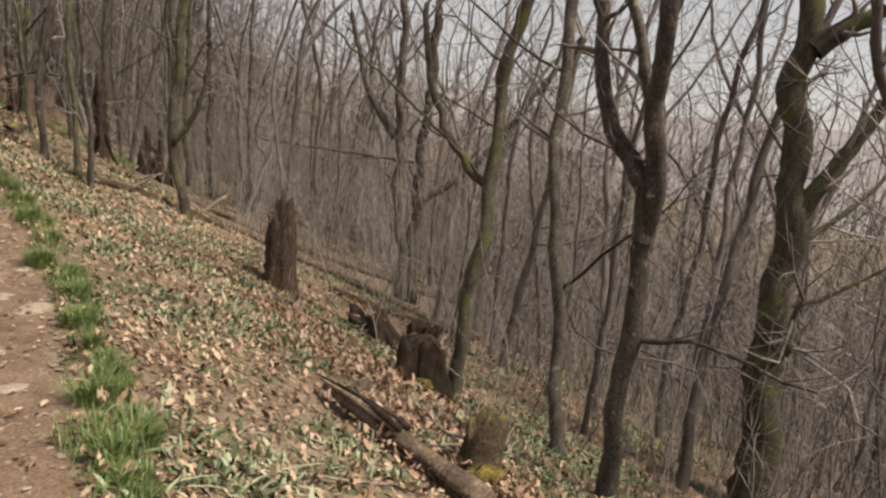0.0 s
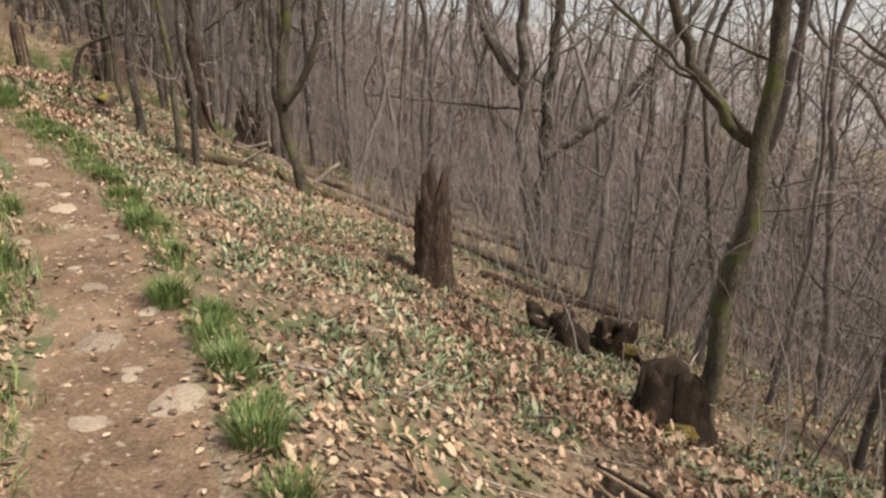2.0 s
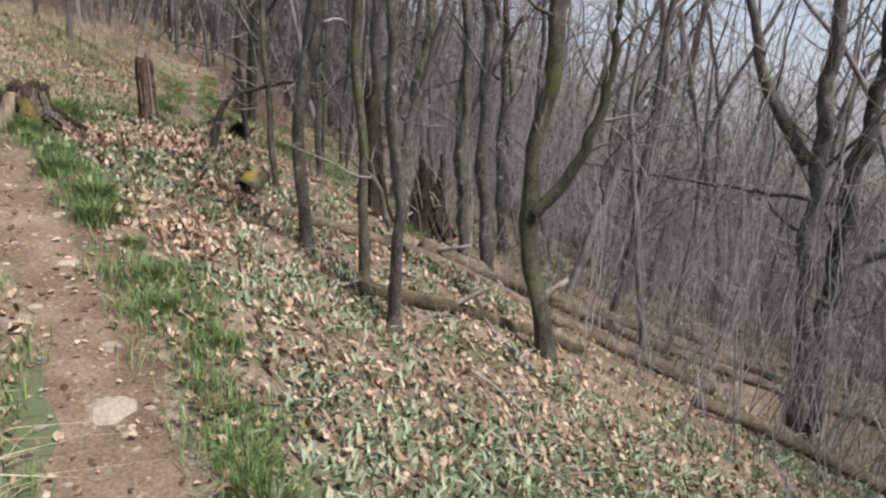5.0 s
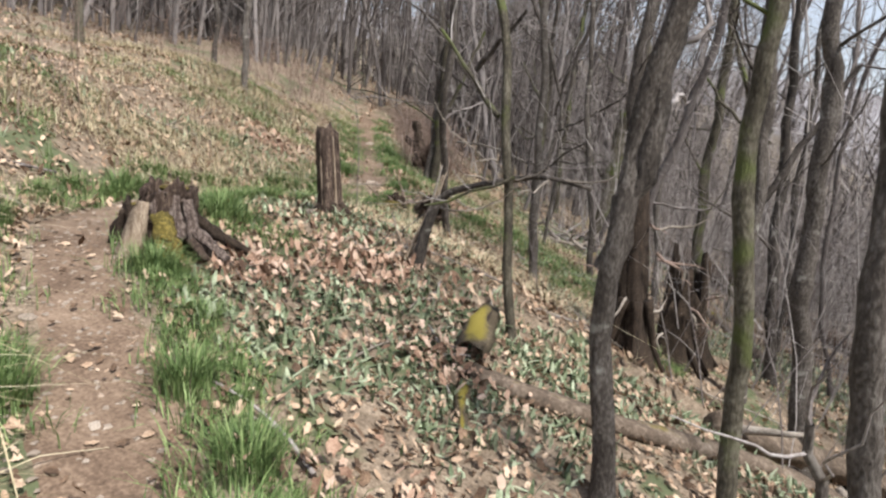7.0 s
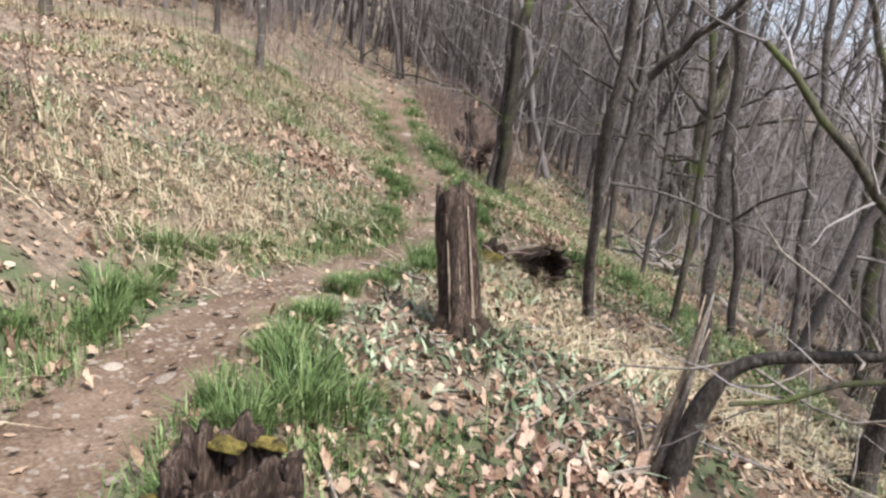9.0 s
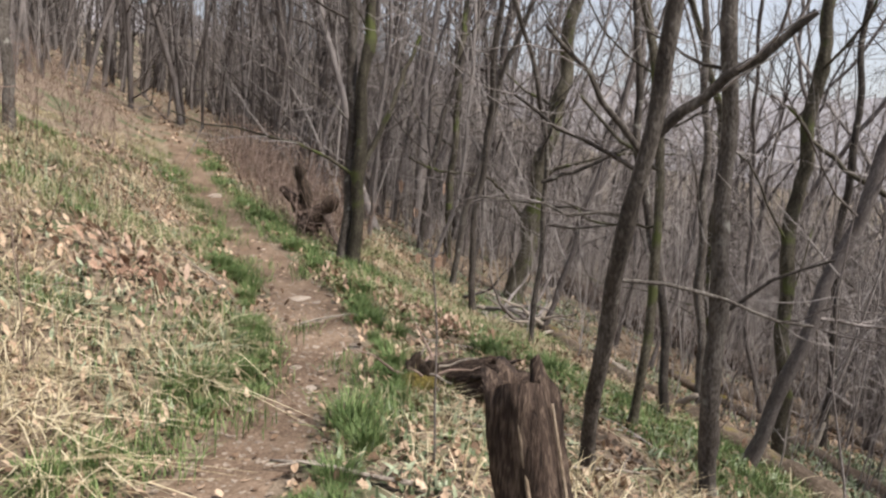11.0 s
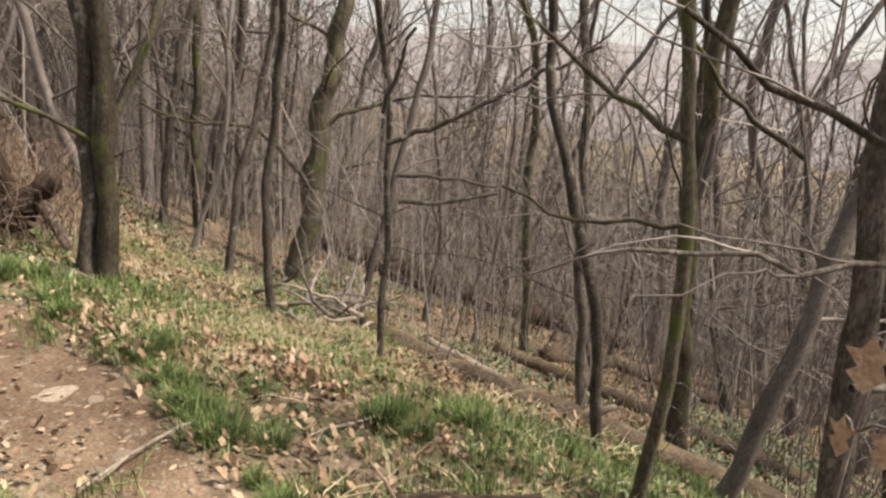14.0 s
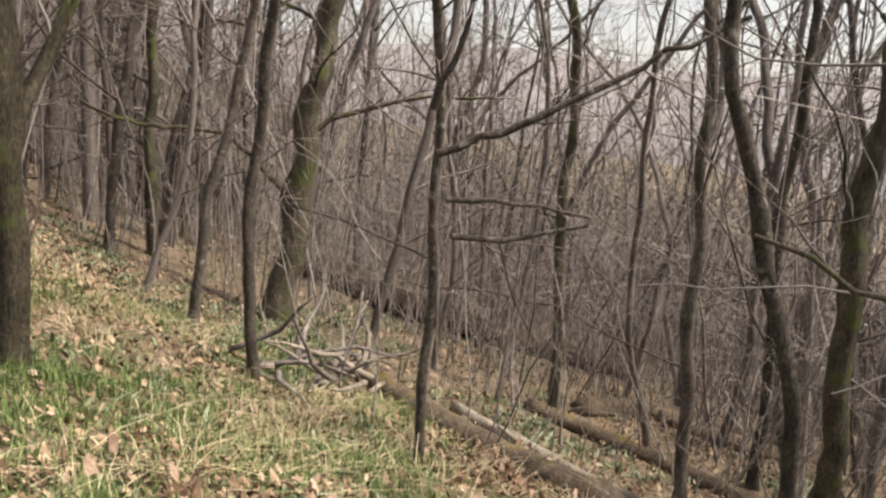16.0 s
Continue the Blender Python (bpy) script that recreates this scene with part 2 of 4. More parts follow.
def tree(place, r, line, height, seed, label, limbs=9, low=1.0, mat=None, spread=1.0, group="trees beside the trail", extra=(), forks=5):
    trunk, arms, twigs = tree_shapes(r, line, height, seed, limbs, low, 11 if r > .06 else 9, spread, forks)
    ob = thing("tree", place, label, "tree", group)
    part("trunk", trunk, mat or bark, ob)
    rng = np.random.default_rng(seed + 5)
    for points, thick in extra:
        arm = Shape()
        line = smooth_line(points, .12)
        line[1:] += rng.normal(size=(len(line) - 1, 3)) * .012
        arm.tube(line, np.linspace(thick, thick * .55, len(line)), 7, cap=False)
        arms.append(arm)
        for _ in range(3 + len(line) // 5):
            i = int(rng.integers(len(line) // 4, len(line)))
            way = (line[i] - line[i - 1]) / np.linalg.norm(line[i] - line[i - 1]) if i else np.array([0, 0, 1.0])
            sub = crooked(line[i], way + rng.normal(size=3) * .6, rng.uniform(.3, 1.0), rng, 6, .2)
            twigs.tube(sub, np.linspace(max(thick * .3, .004), .002, len(sub)), 4, cap=False)
    for arm in arms:
        part("limb", arm, mat or bark, ob)
    tagged(part("crown", twigs, twig_wood, ob), kind="stuff")
    return ob


def z_at(x, y):
    return float(ground_z(x, y))


def on_ground(points, lift):
    p = np.array(points, float)
    return np.column_stack([p, ground_z(p[:, 0], p[:, 1]) + lift])


def smooth_line(points, step=.12):
    p = np.array(points, float)
    s = np.r_[0, np.cumsum(np.linalg.norm(np.diff(p, axis=0), axis=1))]
    u = np.linspace(0, s[-1], max(5, int(s[-1] / step)))
    q = np.stack([np.interp(u, s, p[:, k]) for k in range(3)], 1)
    for _ in range(4):
        q[1:-1] = (q[:-2] + 2 * q[1:-1] + q[2:]) / 4
    return q


# ---- the lie of the land ----
# The trail: x, y, height of its middle line.
TRAIL = np.array([
    (1.9, -8.0, .05), (.8, -4.5, .2), (.2, -2.5, .3), (-.5, -1, .33), (-1.5, 1, .4), (-2.45, 2.9, .42), (-3.45, 4.7, .52),
    (-4.35, 6.05, .72), (-5.4, 7.3, .95), (-6.4, 8.25, 1.25), (-7.35, 9.05, 1.58), (-8.45, 9.78, 1.82), (-9.35, 10.5, 1.93),
    (-9.8, 11.6, 1.93), (-10.1, 12.7, 1.87), (-10.15, 13.7, 1.78), (-10.1, 14.8, 1.73), (-10.3, 15.7, 1.8),
    (-10.7, 16.6, 1.83), (-11.5, 17.9, 1.97), (-12.6, 19.8, 2.08), (-13.9, 22, 2.3), (-15.3, 24.5, 2.6), (-18, 29, 3.2),
    (-22, 36, 4.2), (-40, 66, 7.0)])


def along(x, y):
    """Signed distance from the trail (right of it is positive) and the trail's height there."""
    x, y = np.asarray(x, float), np.asarray(y, float)
    best, side, level = np.full(x.shape, 1e9), np.zeros(x.shape), np.zeros(x.shape)
    for (ax, ay, az), (bx, by, bz) in zip(TRAIL[:-1], TRAIL[1:]):
        dx, dy = bx - ax, by - ay
        k = np.clip(((x - ax) * dx + (y - ay) * dy) / (dx * dx + dy * dy), 0, 1)
        ox, oy = x - ax - k * dx, y - ay - k * dy
        far = np.hypot(ox, oy)
        near = far < best
        best = np.where(near, far, best)
        side = np.where(near, np.where(ox * dy - oy * dx > 0, 1.0, -1.0), side)
        level = np.where(near, az + k * (bz - az), level)
    return best * side, level


def ripple(x, y):
    return (.05 * np.sin(1.3 * x + .7 * y) * np.sin(.9 * y - .5 * x + 1) + .025 * np.sin(2.9 * x - 1.7 * y + 2) * np.sin(2.3 * y + 1.1 * x)
            + .012 * np.sin(6.1 * x + 3.3 * y) * np.sin(5.3 * y - 4.1 * x))


KNOLLS = [(-7.8, 12.6, .2, 2.2), (-8.6, 20.8, -.22, 2.6)]


def ground_z(x, y):
    x, y = np.asarray(x, float), np.asarray(y, float)
    d, level = along(x, y)
    right, left = np.clip(d - .35, 0, None), np.clip(-d - .38 - .1 * np.clip((7.8 - y) / 1.5, 0, 1), 0, None)
    soft = 1 - .45 * np.exp(-((y - 12.6) / 2.6) ** 2) * np.exp(-(right / 4) ** 2)
    fall = .37 * right * soft * np.where(right > 60, 60 / np.maximum(right, 1), 1)
    rise = .5 * np.minimum(left, 2.7) + .13 * np.clip(left - 2.7, 0, 45) + .05 * np.clip(left / .25, 0, 1)
    away = np.clip((np.abs(d) - .3) / .5, 0, 1)
    z = level - fall + rise + ripple(x, y) * (.25 + .75 * away)
    for kx, ky, height, wide in KNOLLS:
        z = z + height * np.exp(-((x - kx) ** 2 + (y - ky) ** 2) / wide ** 2)
    return z


# ---- the ground: one sheet, fine along the trail, coarse to the horizon ----
def spaced(lo, hi, step, far_lo, far_hi):
    mid = list(np.arange(lo, hi, step))
    for sign, edge, limit in ((-1, lo, far_lo), (1, hi, far_hi)):
        x, s, out = edge, step, []
        while abs(x) < abs(limit) or (x - limit) * sign < 0:
            s *= 1.16
            x += sign * s
            out.append(x)
        mid = out[::-1] + mid if sign < 0 else mid + out
    return np.array(mid)


def sheet(name, gx, gy, height, mat):
    X, Y = np.meshgrid(gx, gy)
    Z = height(X, Y)
    v = np.column_stack([X.ravel(), Y.ravel(), Z.ravel()])
    w, h = len(gx), len(gy)
    i = (np.arange(h - 1)[:, None] * w + np.arange(w - 1)[None]).ravel()
    f = np.column_stack([i, i + 1, i + w + 1, i + w])
    me = bpy.data.meshes.new(name)
    me.from_pydata(v.tolist(), [], f.tolist())
    me.materials.append(mat)
    me.polygons.foreach_set("use_smooth", np.ones(len(me.polygons), bool))
    return new(name, me)


def terrain(x, y):
    """The hillside and the valley below it."""
    z = ground_z(np.clip(x, -60, 90), np.clip(y, -30, 70))
    d = along(np.clip(x, -60, 90), np.clip(y, -30, 70))[0]
    behind = np.clip((-20 - y) / 120, 0, 1)
    ahead = np.clip((y - 60) / 160, 0, 1)
    return z + behind * 16 + ahead * 14 - .035 * np.clip(1 - np.abs(d) / .4, 0, 1) * (np.abs(d) < .4)


ground = sheet("ground", spaced(-14.5, 4.5, .11, -420, 620), spaced(-2.5, 26, .11, -420, 620), terrain, soil)
tagged(ground, "leaf-strewn brown forest hillside soil with green patches", "ground", kind="structure")


def far_ridge():
    """The wooded ridge across the valley, its distance haze put into the colour."""
    a = np.radians(np.linspace(-75, 215, 200))
    rows = []
    for k, u in enumerate(np.linspace(0, 1, 9)):
        far = 150 + 90 * u
        top = 16 + 28 * np.clip((a - radians(80)) / .9, 0, 1) + 2.2 * np.sin(a * 5 + 1) + 1.2 * np.sin(a * 13) + .5 * np.sin(a * 47)
        rows.append(np.column_stack([far * np.cos(a), 10 + far * np.sin(a), -45 + (45 + top) * u ** .8]))
    n = len(a)
    sh = Shape()
    sh.add(np.concatenate(rows), [(r * n + i, r * n + i + 1, (r + 1) * n + i + 1, (r + 1) * n + i) for r in range(8) for i in range(n - 1)])
    return tagged(new("backdrop", sh.mesh("backdrop", far_wood)), "wooded ridge across the valley with haze painted into its pale colour", "hills", kind="structure")


far_ridge()


def trail_ribbon():
    line = smooth_line([(x, y, z) for x, y, z in TRAIL[:-1]], .1)
    d = np.gradient(line, axis=0)[:, :2]
    d /= np.linalg.norm(d, axis=1)[:, None]
    side = np.column_stack([d[:, 1], -d[:, 0]])
    s = np.arange(len(line)) * .1
    wl = .29 + .15 * np.clip((7.8 - line[:, 1]) / 1.5, 0, 1) + .05 * np.sin(s * 1.7) + .03 * np.sin(s * 5.3 + 1) + .02 * np.sin(s * 13)
    wr = .28 + .05 * np.sin(s * 1.3 + 2) + .03 * np.sin(s * 4.7) + .02 * np.sin(s * 11 + 3)
    cols = np.linspace(-1, 1, 11)
    v = []
    for c in cols:
        p = line[:, :2] + side * (c * np.where(c < 0, wl, wr))[:, None]
        z = ground_z(p[:, 0], p[:, 1]) - .035 * np.clip(1 - np.abs(along(p[:, 0], p[:, 1])[0]) / .4, 0, 1) + .012 - .02 * abs(c) ** 4
        v.append(np.column_stack([p, z]))
    n = len(line)
    f = [(a * n + i, (a + 1) * n + i, (a + 1) * n + i + 1, a * n + i + 1) for a in range(10) for i in range(n - 1)]
    sh = Shape()
    sh.add(np.concatenate(v), [q[::-1] for q in f])
    ob = new("trail", sh.mesh("trail", dirt))
    return tagged(ob, "narrow trodden brown dirt footpath along the hillside", "footpath", kind="structure")


trail_ribbon()

# ---- trees beside the trail: place, radius, trunk line, height ----
NEAR = [
    (3.94, 6.23, 0.240, [(-0.03, 0.02, 3.01), (-0.12, 0.07, 5.68)], [([(-0.05, 0.03, 5.17), (0.20, -0.09, 5.39), (0.47, -0.23, 5.61)], 0.136), ([(-0.01, 0.01, 3.32), (0.28, -0.16, 3.96), (0.57, -0.33, 4.67)], 0.113)]),
    (1.45, 3.99, 0.082, [(0.04, -0.02, 1.97)], [([(0.03, -0.01, 2.05), (0.07, -0.01, 2.43), (-0.26, 0.12, 2.85), (-0.37, 0.17, 3.25), (-0.38, 0.19, 3.77)], 0.087), ([(0.05, -0.02, 2.05), (0.08, -0.05, 2.60), (-0.00, -0.04, 3.08), (-0.24, 0.02, 3.77)], 0.068)]),
    (1.35, 5.20, 0.075, [(-0.29, 0.08, 2.42), (-0.3, 0.08, 4.16)], [([(-0.30, 0.08, 2.52), (-0.25, 0.13, 3.43), (-0.14, 0.15, 3.88)], 0.063)]),
    (0.43, 6.29, 0.092, [(0.14, -0.02, 1.83), (0.3, -0.04, 3.74)], [([(0.22, -0.02, 2.20), (-0.24, 0.06, 2.69), (-0.52, 0.12, 3.31), (-0.63, 0.17, 4.14)], 0.054), ([(0.24, -0.03, 2.26), (-0.75, 0.06, 3.17), (-1.67, 0.13, 3.85)], 0.019)]),
    (-0.11, 16.13, 0.190, [(-0.26, 0.04, 2.9), (-0.4, 0.07, 6.98)], [([(-0.41, 0.07, 3.70), (-1.14, 0.25, 4.79), (-1.65, 0.40, 6.61)], 0.104)]),
    (0.11, 16.25, 0.180, [(0.0, -0.0, 2.35), (0.25, -0.05, 6.98)], [([(0.04, -0.01, 2.25), (1.14, -0.23, 3.02), (2.06, -0.42, 4.13), (2.85, -0.59, 5.44)], 0.116), ([(0.16, -0.03, 3.22), (-1.18, 0.16, 3.29), (-4.00, 0.63, 3.52)], 0.035)]),
    (-5.42, 10.40, 0.070, [(-0.1, -0.03, 1.34), (-0.13, -0.04, 2.34)], []),
    (-5.05, 10.00, 0.070, [(-0.02, -0.0, 0.99), (-0.12, -0.03, 2.48)], [([(-0.06, -0.01, 0.77), (-0.16, -0.06, 1.13), (-0.23, -0.10, 1.26)], 0.027)]),
    (-5.95, 10.45, 0.074, [(-0.07, -0.03, 1.12), (0.03, 0.01, 2.15)], [([(-0.11, -0.01, 1.09), (-0.02, 0.03, 1.47), (0.04, 0.06, 1.89), (0.06, 0.09, 2.22)], 0.059)]),
    (-3.90, 11.01, 0.111, [(-0.27, 0.01, 1.32), (-0.17, 0.01, 2.79)], [([(-0.22, 0.01, 1.28), (0.11, 0.00, 1.70), (0.30, 0.00, 2.42), (0.29, 0.01, 3.18)], 0.057)]),
    (-5.32, 14.89, 0.097, [(-0.18, -0.02, 3.72)], [([(-0.11, -0.01, 1.95), (0.27, 0.01, 2.69), (0.57, 0.03, 3.34)], 0.039)]),
    (-4.80, 13.78, 0.110, [(-0.2, 0.02, 2.13), (-0.27, 0.03, 3.89)], []),
    (-6.88, 11.87, 0.043, [(-0.19, 0.05, 1.63)], [([(-0.24, 0.03, 1.51), (-0.50, 0.10, 1.77), (-0.77, 0.17, 2.09)], 0.020), ([(-0.08, 0.01, 1.12), (-0.39, -0.03, 0.98), (-0.67, -0.07, 0.87)], 0.013)]),
    (-6.55, 14.25, 0.099, [(-0.04, 0.0, 1.25), (-0.07, 0.0, 2.92)], []),
    (-10.88, 19.02, 0.088, [(0.13, 0.03, 1.99), (-0.02, -0.01, 3.61)], []),
    (-10.74, 18.98, 0.095, [(0.12, 0.02, 2.07), (0.16, 0.03, 3.7)], [([(0.10, 0.01, 1.18), (0.37, 0.07, 1.76), (0.58, 0.12, 2.39), (0.71, 0.15, 2.70)], 0.039)]),
    (-8.50, 14.50, 0.052, [(-0.02, -0.15, 0.6), (-0.04, -0.29, 1.1), (0.03, -0.46, 1.8), (0.15, -0.55, 2.6)], [([(0.13, -0.03, 1.77), (-0.15, -0.03, 2.10), (-0.36, -0.04, 2.35)], 0.019), ([(0.20, -0.05, 1.86), (0.46, -0.18, 2.11), (0.77, -0.33, 2.44)], 0.032), ([(0.03, -0.01, 1.10), (0.33, -0.05, 1.12), (0.66, -0.10, 1.04), (1.02, -0.16, 0.93)], 0.013), ([(0.11, -0.03, 1.68), (-0.21, 0.09, 1.84), (-0.51, 0.19, 2.03)], 0.013), ([(0.11, -0.03, 1.44), (-0.26, 0.01, 1.44), (-0.66, 0.05, 1.50)], 0.010)]),
    (-6.60, 18.60, 0.062, [(-0.17, 0.06, 2.29), (-0.34, 0.12, 4.62)], []),
    (-5.92, 17.99, 0.100, [(-0.16, 0.07, 2.46), (-0.04, 0.02, 4.63)], [([(0.59, -0.33, 2.77), (0.05, -0.12, 3.13), (-0.37, 0.02, 3.63)], 0.029)]),
    (-7.38, 17.16, 0.053, [(-0.16, 0.04, 1.28)], []),
    (-14.31, 18.06, 0.073, [(0.06, 0.04, 1.39)], []),
    (-15.36, 15.43, 0.085, [(0.05, 0.02, 1.5)], []),
    (-16.71, 19.97, 0.076, [(0.04, 0.03, 1.1)], []),
    (-4.95, 16.55, 0.085, [(-0.23, 0.41, 3.12), (-0.24, 0.43, 4.41)], []),
    (-8.63, 23.54, 0.200, [(0.27, -0.04, 1.96), (0.59, -0.09, 3.86)], [([(0.12, -0.02, 1.56), (-0.53, 0.08, 2.29), (-1.42, 0.21, 2.30), (-2.06, 0.30, 2.53)], 0.034)]),
    (-8.55, 18.90, 0.040, [(0.03, 0.08, 1.0), (0.04, 0.15, 2.0), (0.02, 0.06, 2.6)], [([(-0.00, 0.00, 1.98), (0.52, -0.19, 2.20), (0.95, -0.36, 2.47), (1.61, -0.60, 2.85)], 0.025), ([(0.07, -0.02, 1.72), (0.47, -0.15, 1.71), (0.88, -0.29, 1.65)], 0.018), ([(0.11, -0.03, 1.50), (0.47, -0.10, 1.47), (0.97, -0.21, 1.58)], 0.021), ([(-0.03, 0.01, 2.23), (0.03, -0.08, 2.56), (0.16, -0.19, 2.93)], 0.023)]),
    (-7.65, 15.08, 0.066, [(-0.01, 0.0, 0.63), (-0.03, 0.0, 1.35), (-0.08, 0.0, 1.93), (-0.14, 0.0, 2.78)], [([(-0.03, 0.0, 1.2), (0.25, -0.1, 1.5), (0.5, -0.2, 1.62)], 0.014)]),
    (-5.51, 21.93, 0.085, [(-0.09, 0.05, 1.94), (-0.11, 0.06, 3.65)], []),
    (-9.69, 22.10, 0.062, [(0.19, -0.01, 1.24), (0.49, -0.03, 2.53)], []),
    (-9.31, 20.74, 0.064, [(-0.03, 0.0, 0.8), (0.1, -0.01, 2.35)], []),
    (-10.00, 25.22, 0.105, [(0.08, -0.0, 2.06), (0.1, -0.0, 3.26)], []),
    (-10.52, 24.67, 0.079, [(0.27, 0.01, 1.85)], []),
    (-4.71, 19.57, 0.074, [(-0.09, 0.11, 2.61), (-0.12, 0.14, 4.56)], []),
    (-7.95, 15.95, 0.045, [(0.09, -0.1, 1.27), (0.02, -0.03, 1.93), (0.01, -0.01, 2.35)], [([(0.02, -0.03, 1.96), (-0.17, 0.19, 2.12), (-0.33, 0.38, 2.25), (-0.50, 0.57, 2.49)], 0.019), ([(0.07, -0.08, 1.58), (-0.18, 0.22, 1.49), (-0.38, 0.46, 1.51), (-0.56, 0.68, 1.65)], 0.013)]),
]
LOOKS = ("bare grey-brown tree with rough bark on the leafy slope", "slender bare grey tree with crooked side branches",
         "leafless dark-barked tree leaning slightly down the slope", "bare young tree with mottled grey bark among dry leaves")
for k, (x, y, r, line, extra) in enumerate(NEAR):
    r = r * (.66 if 9.5 < y < 12 else .76 if y > 13 else .88)
    tree((x, y, z_at(x, y)), r, line, 8.5 + (k * 37 % 25) / 8, 100 + k, LOOKS[k % 4] if r < .17 else "thick bare tree with dark furrowed bark on the slope",
         limbs=10 if r > .09 else 8, low=2.3 if 9.5 < y < 16 else 1.6 if r > .08 else 1.0, forks=8, spread=.75 if 9.5 < y < 16 else 1.0, mat=bark_green if k % 3 == 0 else bark, extra=extra)

# ---- the wood: bare trees of a few kinds, scattered over the slope ----
rng = np.random.default_rng(7)
KINDS = []
for k in range(9):
    r, h = (.04, .05, .06, .075, .1, .035, .048, .028, .065)[k], (9, 10, 11, 12, 13, 8, 9, 6, 11)[k]
    lean = rng.normal(size=2) * .12
    line = [(lean[0] * 1.2 + rng.normal() * .11, lean[1] + rng.normal() * .11, 1.5), (lean[0] * 2.4 + rng.normal() * .12, lean[1] * 2 + rng.normal() * .1, 3.2)]
    trunk, arms, twigs = tree_shapes(r, line, h, 300 + k, 20, .8, 6, .9, 6)
    crown = Shape()
    for arm in arms:
        crown.v.extend(arm.v), crown.f.extend([tuple(i + crown.n for i in q) for q in arm.f])
        crown.n += arm.n
    crown.v.extend(twigs.v), crown.f.extend([tuple(i + crown.n for i in q) for q in twigs.f])
    crown.n += twigs.n
    KINDS.append((trunk, crown, r))


def clear(x, y, gap_right=2.6, gap_left=4.5):
    d = float(along(x, y)[0])
    if -gap_left < d < (gap_right if y > 12 else 5.2):
        return False
    if d < 0 and y < 20 and d > -8 and rng.random() < .8:
        return False
    return all((x - nx) ** 2 + (y - ny) ** 2 > .5 for nx, ny, *_ in NEAR)


first = {}
spots = []
while len(spots) < 290:
    x, y = rng.uniform(-26, 15), rng.uniform(-3, 44)
    d = float(along(x, y)[0])
    if clear(x, y) and rng.random() < (1.0 if d > 0 else .9 if y > 18 else .35) * (1 if math.hypot(x + 5, y - 14) < 24 else .5) * min(1, .35 + abs(d) / 9):
        if all((x - a) ** 2 + (y - b) ** 2 > .45 for a, b in spots):
            spots.append((x, y))
for i, (x, y) in enumerate(spots):
    k = int(rng.integers(0, 9))
    m = pose(x, y, z_at(x, y), rng.normal() * 5, 4 + rng.normal() * 6, 0) @ pose(0, 0, 0, 0, 0, rng.uniform(0, 360))
    if k not in first:
        ob = thing("tree", (x, y, z_at(x, y)), "thin bare tree in the dense leafless wood", "tree", "trees of the wood")
        part("trunk", KINDS[k][0], bark_hazed, ob)
        tagged(part("crown", KINDS[k][1], twig_wood, ob), kind="stuff")
        ob.matrix_basis = m
        first[k] = ob
    else:
        copy_thing(first[k], m)


def far_trees(name, count, seed, area, keep, slim=1.0, label="dense leafless grey-brown wood on the far slope"):
    g = np.random.default_rng(seed)
    sh = Shape()
    made = 0
    while made < count:
        x, y = g.uniform(area[0], area[1]), g.uniform(area[2], area[3])
        if not keep(x, y, g):
            continue
        made += 1
        h, r = g.uniform(7, 12) * slim, g.uniform(.035, .12) * slim
        base = np.array([x, y, float(terrain(x, y)) - .3])
        line = crooked(base, (.06 + g.normal() * .08, g.normal() * .08, 1), h, g, 6, .06, .05)
        sh.tube(line, np.linspace(r, r * .2, 7), 4, cap=False)
        for _ in range(11):
            i = g.integers(1, 7)
            a = g.uniform(0, 6.28)
            b = crooked(line[i] + (line[i - 1] - line[i]) * g.random(), (math.cos(a), math.sin(a), g.uniform(.4, 1.6)), g.uniform(1, 2.8) * slim, g, 3, .22)
            sh.tube(b, np.linspace(r * .35, .006, 4), 3, cap=False)
            c = crooked(b[2], (math.cos(a + 1), math.sin(a + 1), 1), g.uniform(.6, 1.4) * slim, g, 2, .2)
            sh.tube(c, np.linspace(r * .2, .005, 3), 3, cap=False)
    ob = new(name, sh.mesh(name, bark_hazed))
    return tagged(ob, label, "trees", kind="stuff")


def in_far(x, y, g):
    d = float(along(x, y)[0])
    away = math.hypot(x + 5, y - 12)
    return away > 17 and (d > 6 or d < -9 or (y > 26 and abs(d) > 2.5)) and g.random() < min(1, 24 / away)


far_trees("far_wood", 850, 11, (-48, 50, -10, 80), in_far)
far_trees("wood_ahead", 420, 13, (-36, -9, 25, 52), lambda x, y, g: y > 29 or abs(float(along(x, y)[0])) > 1.7, 1.0, "dense bare brown wood where the path climbs on")
far_trees("uphill_wood", 540, 12, (-40, -11, 19, 56), lambda x, y, g: float(along(x, y)[0]) < (-2.6 if y > 21.7 else -6), .9, "dense bare grey wood uphill of the path")


